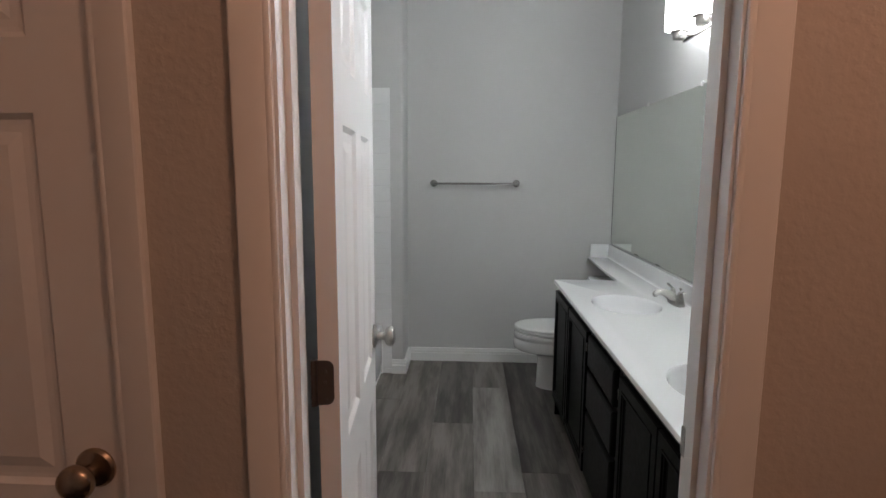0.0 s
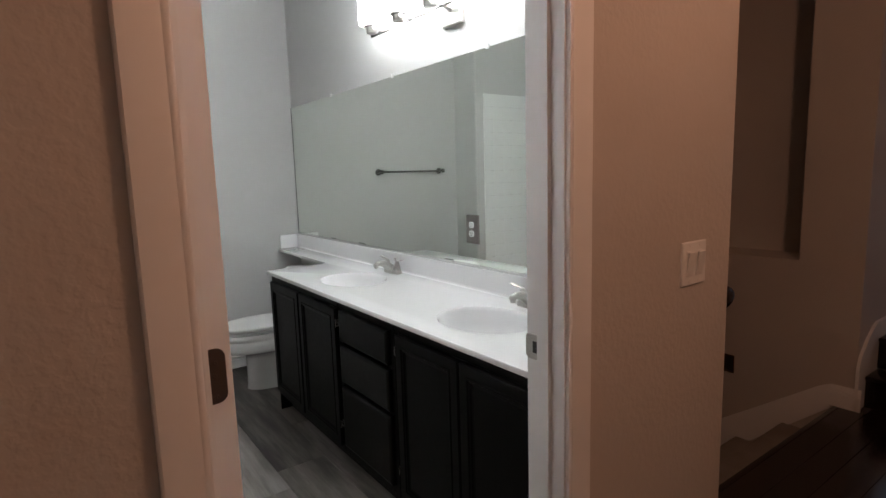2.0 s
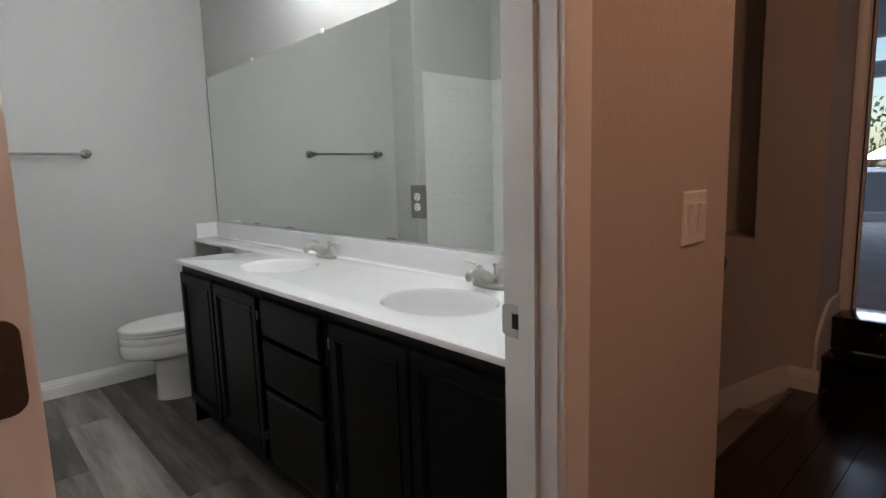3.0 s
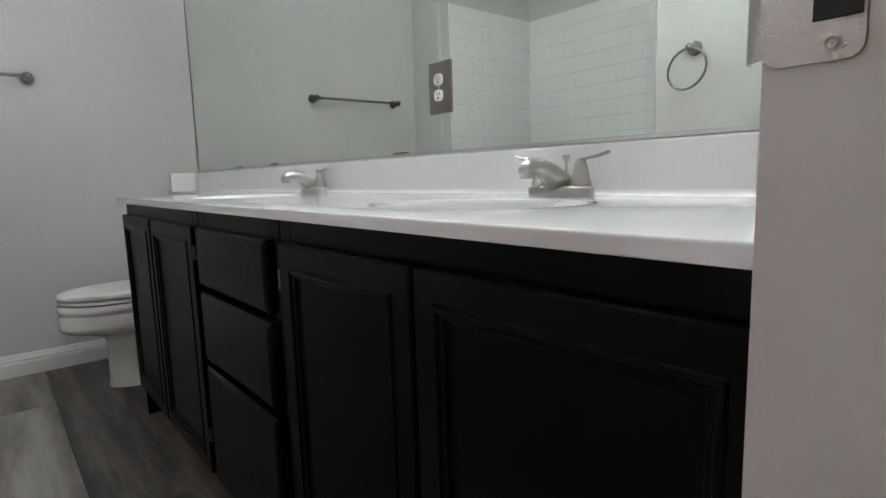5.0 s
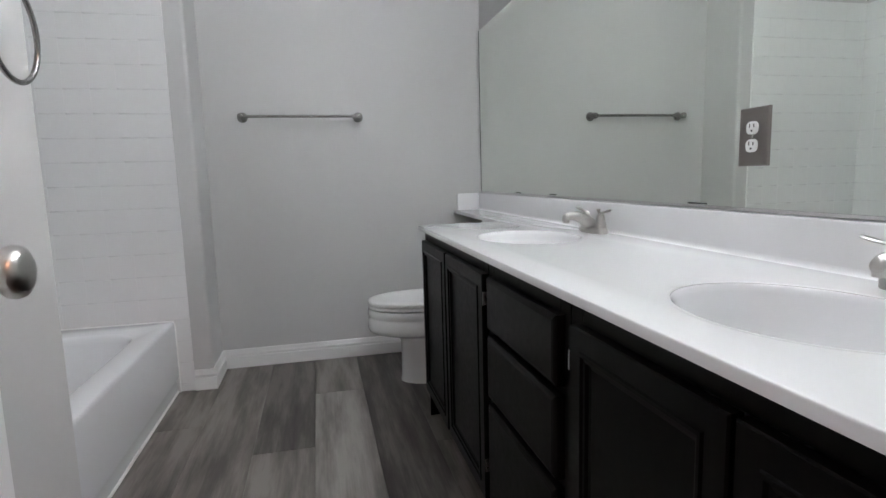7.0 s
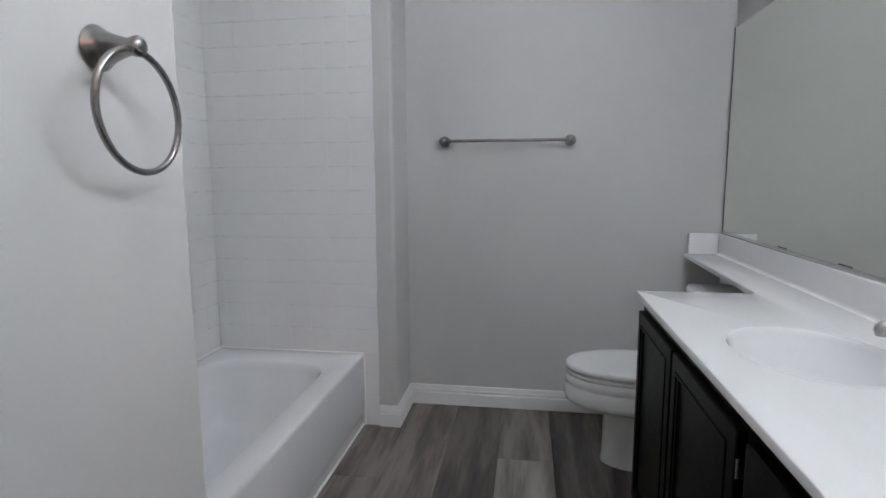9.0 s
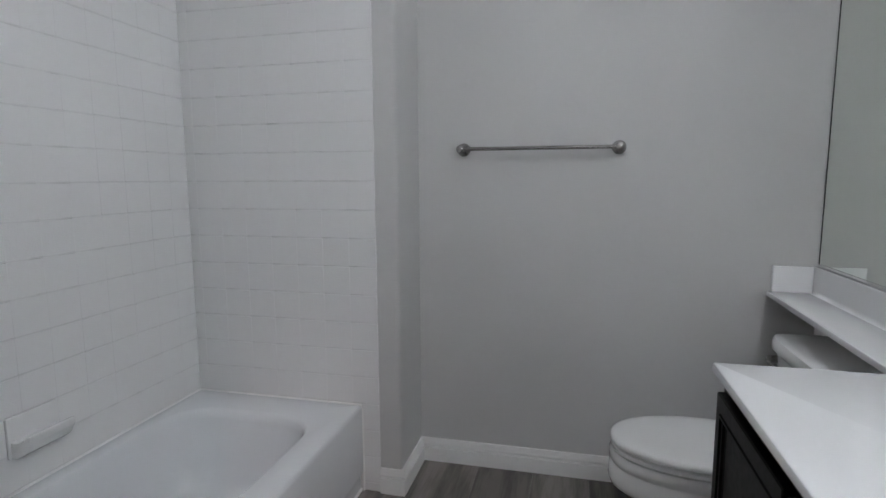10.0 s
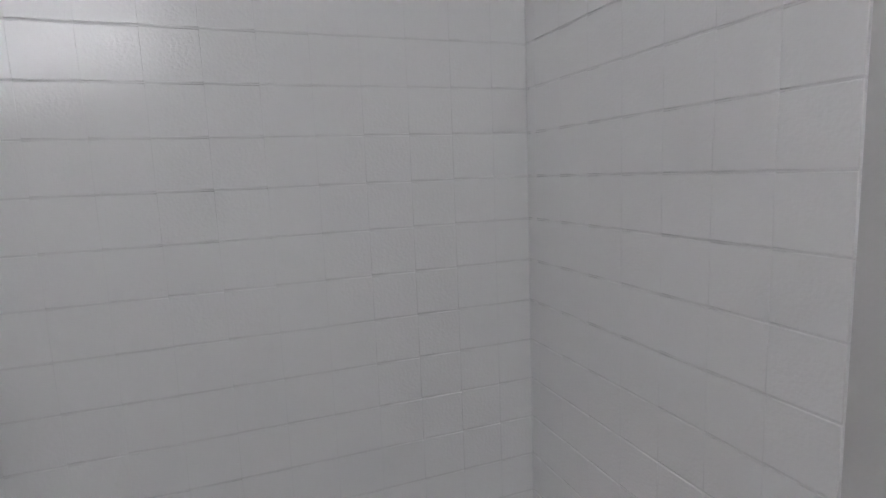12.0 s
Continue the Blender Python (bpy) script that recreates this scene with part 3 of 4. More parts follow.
def cabinet_hinge(parent, y, z):
    b = bmesh.new()
    add_box(b, FRONT_X + 0.001, FRONT_X + 0.019, y - 0.003, y + 0.003, z - 0.017, z + 0.017, 0.0015)
    add_tube(b, [(FRONT_X + 0.001, y, z - 0.018), (FRONT_X + 0.001, y, z + 0.018)], 0.0028, 10)
    part("cabinet_hinge", b, M_NICKEL_DARK, parent, "small nickel hinge")


def double_door_cabinet(y0, y1, edges, hinge_y):
    root = thing("vanity_cabinet", "espresso-painted vanity cabinet with two framed doors", "cabinet", group="vanity units")
    carcass(root, y0, y1)
    for a, b in edges:
        front("cabinet_door", root, a, 0.130, a - b, 0.637, DOOR_STEPS)
    for z in (0.238, 0.704):
        cabinet_hinge(root, hinge_y, z)
    return root


far_cabinet = double_door_cabinet(-0.918, -1.772, [(-0.934, -1.334), (-1.352, -1.772)], -1.783)
double_door_cabinet(-2.252, -3.0685, [(-2.285, -2.656), (-2.664, -3.056)], -2.2825)
drawers = thing("vanity_cabinet", "espresso-painted vanity cabinet with three plain drawers", "cabinet", group="vanity units")
carcass(drawers, -1.774, -2.250)
for z0, z1 in ((0.632, 0.768), (0.448, 0.614), (0.148, 0.430)):
    front("drawer_front", drawers, -1.815, z0, 0.413, z1 - z0, [(0.006, -0.002), (0.012, -0.0035)])
part("end_panel", box(CAB_X, -0.004, -0.9175, -0.913, 0.0, TOP_Z - SLAB - 0.001), M_CAB, far_cabinet)

# countertop with two integral oval basins and the narrow shelf over the toilet tank
SINKS = ((-0.308, -1.492), (-0.308, -2.512))
SA, SB = 0.158, 0.198
top_root = thing("countertop", "white cultured marble double vanity top, glossy", "countertop")


def counter_mesh():
    bm = bmesh.new()
    xf, ye, xb, xs = -0.557, -0.905, -0.190, -0.168
    outline = [(-0.001, -3.0685), (-0.001, -0.001), (xs, -0.001), (xb, ye + 0.03)]
    outline += [(xb - 0.03 + 0.03 * math.cos(a), ye + 0.03 - 0.03 * math.sin(a)) for a in [i * math.pi / 12 for i in range(1, 7)]]
    outline += [(xf + 0.005, ye), (xf, ye - 0.005), (xf, -3.0685)]
    loops = [outline] + [[(p[0], p[1]) for p in ellipse(cx, cy, 0, SA, SB, 48)] for cx, cy in SINKS]
    edges = []
    for loop in loops:
        vs = [bm.verts.new((x, y, TOP_Z)) for x, y in loop]
        edges += [bm.edges.new((vs[i], vs[(i + 1) % len(vs)])) for i in range(len(vs))]
    bmesh.ops.triangle_fill(bm, use_beauty=True, use_dissolve=False, edges=edges)
    # drop any faces that filled the holes
    for f in list(bm.faces):
        c = f.calc_center_median()
        if any(((c.x - cx) / (SA - 0.002)) ** 2 + ((c.y - cy) / (SB - 0.002)) ** 2 < 0.97 for cx, cy in SINKS):
            bm.faces.remove(f)
    made = bmesh.ops.extrude_face_region(bm, geom=list(bm.faces))["geom"]
    bmesh.ops.translate(bm, vec=(0, 0, -SLAB), verts=[g for g in made if isinstance(g, bmesh.types.BMVert)])
    bmesh.ops.recalc_face_normals(bm, faces=bm.faces)
    rim = [e for e in bm.edges if len(e.link_faces) == 2 and e.calc_face_angle(0) > 1.2 and e.verts[0].co.z > TOP_Z - 0.001 and e.verts[1].co.z > TOP_Z - 0.001
           and not any(((e.verts[0].co.x - cx) / SA) ** 2 + ((e.verts[0].co.y - cy) / SB) ** 2 < 1.05 for cx, cy in SINKS)]
    bmesh.ops.bevel(bm, geom=rim, offset=0.004, segments=3, profile=0.5, affect='EDGES')
    return bm


part("slab", counter_mesh(), M_COUNTER, top_root, smooth=35)
part("backsplash", box(-0.022, -0.001, -3.0685, -0.001, TOP_Z - 0.001, 0.924, bevel=0.004), M_COUNTER, top_root)
part("side_splash", box(-0.156, -0.023, -0.021, -0.001, TOP_Z - 0.001, 0.924, bevel=0.004), M_COUNTER, top_root)
cove = bmesh.new()
prof = [(-0.0225, TOP_Z - 0.0005)] + [(-0.0225 - 0.012 * (1 - math.cos(a)), TOP_Z + 0.012 - 0.012 * math.sin(a)) for a in [i * math.pi / 12 for i in range(0, 7)]] + [(-0.0345, TOP_Z - 0.0005)]
add_rings(cove, [[(x, y, z) for x, z in prof] for y in (-3.0685, -0.023)])
part("cove", cove, M_COUNTER, top_root, smooth=40)
for cx, cy in SINKS:
    rings = [ellipse(cx, cy, z, SA + d, SB + d, 48) for d, z in
             ((0.012, TOP_Z + 0.0002), (0.007, TOP_Z + 0.0003), (0.003, TOP_Z - 0.0002), (0.0, TOP_Z - 0.0014), (-0.003, TOP_Z - 0.0045), (-0.006, TOP_Z - 0.014),
              (-0.013, TOP_Z - 0.055), (-0.028, TOP_Z - 0.100), (-0.060, TOP_Z - 0.134), (-0.105, TOP_Z - 0.147), (-0.145, TOP_Z - 0.150))]
    outer = [ellipse(cx, cy, z, SA + d, SB + d, 48) for d, z in ((-0.145, TOP_Z - 0.158), (-0.055, TOP_Z - 0.146), (-0.018, TOP_Z - 0.10), (-0.001, TOP_Z - 0.03))]
    basin = part("basin", add_rings(bmesh.new(), rings + outer, False, False), M_BASIN, top_root, "white glossy oval basin", smooth=50)
    part("drain", moved(lathe([(0.030, 0), (0.030, 0.002), (0.024, 0.004), (0.018, 0.002), (0.017, 0.006), (0.004, 0.008)], 24), pose(cx, cy, TOP_Z - 0.151)), M_NICKEL, basin, "nickel pop-up drain", smooth=35)


def faucet(cx, cy):
    """Two-handle centerset tap: base along y, spout towards -x."""
    root = thing("faucet", "brushed nickel centerset faucet with two lever handles", "faucet", (cx, cy, TOP_Z), 0, group="vanity faucets")
    base = add_rings(bmesh.new(), [ellipse(0, 0, z, 0.027 - d, 0.078 - d, 40, 3.4) for d, z in ((0.001, 0), (0, 0.003), (0, 0.017), (0.003, 0.021), (0.009, 0.023))])
    part("base", base, M_NICKEL, root, smooth=40)
    rows = [(0.024, 0.022, 0.008, 0.016), (0.012, 0.028, 0.015, 0.026), (-0.006, 0.034, 0.024, 0.031), (-0.022, 0.040, 0.028, 0.029), (-0.036, 0.047, 0.028, 0.025), (-0.050, 0.056, 0.024, 0.0215),
            (-0.066, 0.0635, 0.0195, 0.0185), (-0.082, 0.0665, 0.0155, 0.0155), (-0.098, 0.0655, 0.0155, 0.0155), (-0.109, 0.062, 0.0152, 0.0152), (-0.117, 0.058, 0.0120, 0.0122), (-0.121, 0.055, 0.006, 0.006)]
    part("spout", add_rings(bmesh.new(), [[(x, hy * math.cos(2 * math.pi * k / 22), zc + hz * math.sin(2 * math.pi * k / 22)) for k in range(22)] for x, zc, hz, hy in rows]), M_NICKEL, root, smooth=60)
    part("aerator", moved(lathe([(0.0120, 0), (0.0125, 0.002), (0.0125, 0.012), (0.010, 0.014)], 20), pose(-0.107, 0, 0.0405)), M_NICKEL, root, smooth=40)
    for s in (-1, 1):
        prof = [(0.0190, 0), (0.0190, 0.0015), (0.0220, 0.0020), (0.0215, 0.005), (0.0190, 0.014), (0.0162, 0.028), (0.0132, 0.042), (0.0105, 0.051), (0.006, 0.056)]
        post = part("handle", moved(lathe(prof, 24), pose(0, s * 0.051, 0.023)), M_NICKEL, root, smooth=40)
        lev = curve_points([(0, s * 0.045, 0.069), (-0.001, s * 0.055, 0.078), (-0.003, s * 0.074, 0.081), (-0.004, s * 0.096, 0.085), (-0.005, s * 0.117, 0.090)], 5)
        wide = [0.0095, 0.0070, 0.0078, 0.0105, 0.0085]
        spread_of = [wide[i // 5] + (wide[min(i // 5 + 1, 4)] - wide[i // 5]) * (i % 5) / 5 for i in range(len(lev))]
        part("lever", add_tube(bmesh.new(), lev, spread_of, 14, 0.42), M_NICKEL, post, smooth=60)
    rod = lathe([(0.0028, 0), (0.0028, 0.052), (0.004, 0.054), (0.0085, 0.063), (0.0085, 0.066), (0.003, 0.067)], 16)
    part("lift_rod", moved(rod, pose(0.020, 0, 0.022)), M_NICKEL, root, smooth=40)
    for piece in root.children_recursive:
        piece.data.transform(Matrix.Diagonal((0.92, 0.92, 0.88, 1)))
    return root


first_tap = faucet(-0.070, -1.478)
copy_thing(first_tap, pose(-0.070, -2.505, TOP_Z))

# outlet on its steel plate, set through the mirror
outlet = thing("wall_outlet", "brushed steel outlet plate with white double socket on the mirror", "outlet", (-0.006, -2.081, 1.092), -90)
plate = add_rings(bmesh.new(), [[(-w, d, -h), (w, d, -h), (w, d, h), (-w, d, h)] for w, h, d in ((0.041, 0.064, 0.0), (0.041, 0.064, -0.003), (0.039, 0.062, -0.0055), (0.030, 0.053, -0.0065))])
part("cover_plate", plate, M_PLATE, outlet, "brushed steel plate")
for s in (-1, 1):
    face = moved(add_rings(bmesh.new(), [ellipse(0, 0, h, 0.0165 - d, 0.0142 - d, 28, 2.8) for d, h in ((0, 0), (0, 0.0025), (0.001, 0.0032))]), pose(0, -0.0064, s * 0.0195, 90))
    sock = part("socket", face, M_PLASTIC, outlet, "white duplex socket", smooth=40)
    for sx, hh in ((-0.006, 0.0042), (0.006, 0.0036)):
        part("slot", box(sx - 0.0011, sx + 0.0011, -0.0103, -0.0095, s * 0.0195 + 0.001, s * 0.0195 + 0.001 + 2 * hh), M_SLOT, sock)
    part("ground_hole", moved(lathe([(0.0024, 0), (0.0024, 0.0008)], 12, 'Y'), pose(0, -0.0096, s * 0.0195 - 0.0062, 0, 0, 180)), M_SLOT, sock)
part("screw", moved(lathe([(0.003, 0), (0.003, 0.001), (0.001, 0.0015)], 12, 'Y'), pose(0, -0.0064, 0, 0, 0, 180)), M_NICKEL, outlet)

# vanity light bar
lamp = thing("vanity_light", "five-lamp nickel vanity light bar with lit frosted glass shades", "wall lamp", (0, -0.0425, -0.022))
part("backplate", box(-0.024, -0.0005, -2.010, -1.870, 1.995, 2.085, bevel=0.005), M_NICKEL, lamp, "square nickel wall plate")
part("stem", add_tube(bmesh.new(), [(-0.02, -1.94, 2.06), (-0.066, -1.94, 2.074)], 0.012), M_NICKEL, lamp, smooth=50)
part("bar", box(-0.074, -0.058, -2.56, -1.32, 2.067, 2.081, bevel=0.002), M_NICKEL_DARK, lamp, "dark nickel bar")
for yy in LAMP_Y:
    part("arm", add_tube(bmesh.new(), [(-0.07, yy, 2.074), (-0.098, yy, 2.074), (-0.125, yy, 2.078)], 0.006, 10), M_NICKEL, lamp, smooth=50)
    part("socket_cup", moved(lathe([(0.012, 2.052), (0.027, 2.054), (0.030, 2.060), (0.030, 2.083), (0.041, 2.085), (0.041, 2.091), (0.02, 2.092)], 28), pose(-0.135, yy, 0)), M_NICKEL, lamp, smooth=35)
    part("shade", moved(lathe([(0.058, 2.094), (0.0625, 2.096), (0.0625, 2.290), (0.059, 2.292), (0.059, 2.280)], 32), pose(-0.135, yy, 0)), M_SHADE, lamp, "lit white frosted glass cylinder", smooth=40)

# towel bar on the far wall
TB = ((-1.321, 1.364), (-0.713, 1.364))
bar = thing("towel_bar", "brushed nickel towel bar with two round posts", "towel bar")
POST = [(0.027, 0.0), (0.027, 0.005), (0.024, 0.010), (0.014, 0.016), (0.011, 0.030), (0.0115, 0.042), (0.015, 0.050), (0.0185, 0.060), (0.0185, 0.070), (0.013, 0.077), (0.004, 0.079)]
for x, z in TB:
    part("post", moved(lathe(POST, 26, 'Y'), pose(x, -0.001, z, 0, 0, 180)), M_NICKEL_DARK, bar, smooth=45)
part("rod", add_tube(bmesh.new(), [(TB[0][0] + 0.008, -0.066, TB[0][1]), (TB[1][0] - 0.008, -0.066, TB[1][1])], 0.0078, 16), M_NICKEL_DARK, bar, smooth=50)

# towel ring beside the door
RING_Y, RING_Z = -2.015, 1.380
RING_POST = [(0.030, 0.0), (0.0315, 0.004), (0.029, 0.008), (0.025, 0.011), (0.021, 0.022), (0.016, 0.036), (0.0125, 0.048), (0.0115, 0.056), (0.0140, 0.060), (0.0145, 0.066), (0.011, 0.071), (0.004, 0.073)]
ring = thing("towel_ring", "brushed nickel towel ring hanging from a round post", "towel ring")
part("post", moved(lathe(RING_POST, 28, 'X'), pose(X_RING + 0.001, RING_Y, RING_Z)), M_NICKEL_DARK, ring, smooth=45)
circle = [(X_RING + 0.060 - 0.014 * (1 - math.cos(a)) * 0.5, RING_Y + 0.012 * (1 - math.cos(a)) + 0.083 * math.sin(a), RING_Z - 0.088 + 0.083 * math.cos(a)) for a in [2 * math.pi * i / 48 for i in range(49)]]
part("ring", add_tube(bmesh.new(), circle, 0.0052, 12), M_NICKEL_DARK, ring, smooth=60)

# ---- toilet, its back to the mirror wall ----
TY = -0.462
wc = thing("toilet", "white elongated toilet with closed lid beside the vanity", "toilet", (0, TY, 0))


def egg(cx, a, b, z, n=44):
    """An oval that is blunter at the back (+x) than at the front (-x)."""
    pts = []
    for i in range(n):
        t = 2 * math.pi * i / n
        c, s = math.cos(t), math.sin(t)
        pts.append((cx + a * (c if c < 0 else 0.86 * math.copysign(abs(c) ** 0.75, c)), b * math.copysign(abs(s) ** 0.92, s), z))
    return pts


bowl_rows = [(-0.400, 0.190, 0.100, 0.0), (-0.400, 0.190, 0.100, 0.010), (-0.400, 0.186, 0.097, 0.026), (-0.400, 0.184, 0.095, 0.10), (-0.400, 0.183, 0.094, 0.205), (-0.404, 0.188, 0.098, 0.225),
             (-0.420, 0.212, 0.114, 0.240), (-0.440, 0.246, 0.144, 0.254), (-0.454, 0.274, 0.169, 0.267), (-0.459, 0.283, 0.180, 0.276), (-0.460, 0.286, 0.184, 0.292), (-0.460, 0.284, 0.182, 0.332), (-0.460, 0.278, 0.177, 0.340), (-0.460, 0.278, 0.177, 0.346),
             (-0.460, 0.284, 0.182, 0.354), (-0.460, 0.284, 0.182, 0.376), (-0.460, 0.279, 0.178, 0.384), (-0.460, 0.20, 0.11, 0.384)]
part("bowl", add_rings(bmesh.new(), [egg(*r) for r in bowl_rows]), M_PORCELAIN, wc, smooth=50)
part("seat", add_rings(bmesh.new(), [egg(-0.462, 0.278 - d, 0.180 - d, z) for d, z in ((0.010, 0.3885), (0, 0.3915), (0, 0.4005), (0.007, 0.404), (0.08, 0.404))]), M_SEAT, wc, smooth=40)
part("lid", add_rings(bmesh.new(), [egg(-0.462, 0.280 - d, 0.182 - d, z) for d, z in ((0.012, 0.4105), (0.001, 0.412), (0, 0.420), (0.004, 0.426), (0.014, 0.4295), (0.04, 0.4315), (0.08, 0.4325), (0.13, 0.4328))]), M_SEAT, wc, "closed white lid", smooth=45)
for s in (-1, 1):
    part("seat_hinge", box(-0.235, -0.205, s * 0.075 - 0.02, s * 0.075 + 0.02, 0.392, 0.432, bevel=0.006), M_SEAT, wc)
tank_rows = [(0.080, 0.205, 0.385), (0.083, 0.212, 0.40), (0.088, 0.228, 0.56), (0.096, 0.234, 0.680)]
part("tank", add_rings(bmesh.new(), [ellipse(-0.122, 0, z, a, b, 44, 5.0) for a, b, z in tank_rows]), M_PORCELAIN, wc, smooth=45)
part("tank_lid", add_rings(bmesh.new(), [ellipse(-0.120, 0, z, 0.112 - d, 0.248 - d, 44, 5.0) for d, z in ((0.004, 0.681), (0, 0.686), (0, 0.712), (0.005, 0.723), (0.02, 0.727))]), M_PORCELAIN, wc, smooth=45)
lever = bmesh.new()
add_tube(lever, [(-0.205, 0.188, 0.648), (-0.240, 0.188, 0.648)], 0.013, 14)
add_tube(lever, [(-0.238, 0.188, 0.648), (-0.244, 0.150, 0.645), (-0.244, 0.100, 0.638)], [0.006, 0.006, 0.008], 10)
part("flush_lever", lever, M_NICKEL_DARK, wc, "nickel flush lever", smooth=45)
part("pedestal_neck", box(-0.235, -0.03, -0.10, 0.10, 0.20, 0.386, bevel=0.02), M_PORCELAIN, wc, smooth=40)
part("bolt_cap", moved(lathe([(0.014, 0.0), (0.014, 0.008), (0.009, 0.016), (0.002, 0.018)], 16), pose(-0.33, -0.128, 0.012)), M_PORCELAIN, wc, smooth=45)

# ---- bathtub ----
TX0, TX1, TY0, TY1, RIM = -2.412, -1.672, -1.823, -0.3015, 0.360
tub = thing("bathtub", "white enamelled alcove bathtub with a flat apron", "bathtub")


def rounded(x0, x1, y0, y1, z, r, n=7):
    pts = []
    for cx, cy, a0 in ((x1 - r, y1 - r, 0), (x0 + r, y1 - r, 90), (x0 + r, y0 + r, 180), (x1 - r, y0 + r, 270)):
        for i in range(n):
            a = radians(a0 + 90 * i / (n - 1))
            pts.append((cx + r * math.cos(a), cy + r * math.sin(a), z))
    return pts


def inner(d, z, r, near=0.0):
    return rounded(TX0 + 0.055 + d * 0.7, TX1 - 0.105 - d * 0.7, TY0 + 0.13 + d + near, TY1 - 0.150 - d * 1.3, z, r)


tub_rows = [rounded(TX0, TX1 - 0.014, TY0, TY1, 0, 0.002), rounded(TX0, TX1 - 0.014, TY0, TY1, 0.060, 0.002), rounded(TX0, TX1 - 0.011, TY0, TY1, 0.068, 0.002),
            rounded(TX0, TX1 - 0.002, TY0, TY1, 0.076, 0.002), rounded(TX0, TX1, TY0, TY1, 0.09, 0.002), rounded(TX0, TX1, TY0, TY1, RIM - 0.016, 0.002),
            rounded(TX0 + 0.001, TX1 - 0.002, TY0, TY1, RIM - 0.008, 0.002), rounded(TX0 + 0.004, TX1 - 0.007, TY0 + 0.001, TY1 - 0.001, RIM - 0.002, 0.004), rounded(TX0 + 0.01, TX1 - 0.014, TY0 + 0.006, TY1 - 0.006, RIM, 0.01),
            inner(-0.008, RIM - 0.001, 0.165), inner(0.0, RIM - 0.004, 0.16), inner(0.008, RIM - 0.014, 0.155), inner(0.014, RIM - 0.035, 0.15),
            inner(0.045, 0.18, 0.14), inner(0.07, 0.10, 0.13), inner(0.095, 0.072, 0.12), inner(0.14, 0.060, 0.09)]
part("shell", add_rings(bmesh.new(), tub_rows), M_TUB, tub, smooth=32)
part("overflow_plate", moved(lathe([(0.035, 0), (0.035, 0.004), (0.02, 0.009), (0.003, 0.01)], 24, 'Y'), pose(-2.04, TY0 + 0.195, 0.25, 12)), M_NICKEL, tub, "nickel overflow plate", smooth=40)
part("drain", moved(lathe([(0.03, 0), (0.03, 0.003), (0.02, 0.005), (0.003, 0.006)], 24), pose(-2.04, TY0 + 0.36, 0.0605)), M_NICKEL, tub, "nickel drain", smooth=40)
part("caulk_bead", add_tube(bmesh.new(), [(TX1 - 0.012, TY0, 0.002), (TX1 - 0.012, TY1, 0.002)], 0.0065, 8), M_CAULK, tub, "white caulk bead along the floor")
part("caulk_joint", add_tube(bmesh.new(), [(TX0 + 0.003, TY0, RIM), (TX0 + 0.003, TY1 - 0.002, RIM), (TX1 - 0.004, TY1 - 0.002, RIM), (TX1 - 0.001, TY1 - 0.001, RIM - 0.02), (TX1 - 0.001, TY1 - 0.001, 0.0)], 0.0055, 8), M_CAULK, tub, "white caulk bead along the tile")

# switch on the hallway wall
sw = thing("light_switch", "white double rocker light switch plate on the hallway wall", "light switch", (-0.153, Y_HALL, 1.087))
pl = add_rings(bmesh.new(), [[(-w, d, -h), (w, d, -h), (w, d, h), (-w, d, h)] for w, h, d in ((0.058, 0.058, 0.0), (0.058, 0.058, -0.003), (0.055, 0.055, -0.006))])
part("cover_plate", pl, M_PLASTIC, sw)
for sx in (-0.023, 0.023):
    part("rocker_frame", box(sx - 0.0175, sx + 0.0175, -0.0072, -0.0055, -0.034, 0.034, bevel=0.0006), M_PLASTIC, sw)
    rk = moved(box(-0.0155, 0.0155, -0.005, 0.0, -0.032, 0.032, bevel=0.001), pose(sx, -0.0065, 0, 7))
    part("rocker", rk, M_PLASTIC, sw)
    for sz in (-0.048, 0.048):
        part("screw", moved(lathe([(0.003, 0), (0.003, 0.0008), (0.001, 0.001)], 10, 'Y'), pose(sx, -0.006, sz, 0, 0, 180)), M_PLASTIC, sw)

# soap dish on the tile
dish = thing("soap_dish", "white ceramic soap dish set in the tile above the tub", "soap dish", (-2.411, -1.033, 0.524), 90)
part("back", box(-0.078, 0.078, -0.012, 0.0, -0.058, 0.062, bevel=0.005), M_PORCELAIN, dish, smooth=40)
tray = bmesh.new()
sec = [(0.0, -0.056), (-0.030, -0.056), (-0.062, -0.036), (-0.080, -0.006), (-0.084, 0.016), (-0.074, 0.018), (-0.060, -0.002), (-0.03, -0.012), (0.0, -0.004)]
add_rings(tray, [[(x * k, y * (0.94 + 0.06 * k), z) for y, z in sec] for x, k in ((-0.072, 1), (0.072, 1))])
bmesh.ops.bevel(tray, geom=[e for e in tray.edges], offset=0.003, segments=2, profile=0.5, affect='EDGES')
part("tray", tray, M_PORCELAIN, dish, smooth=50)

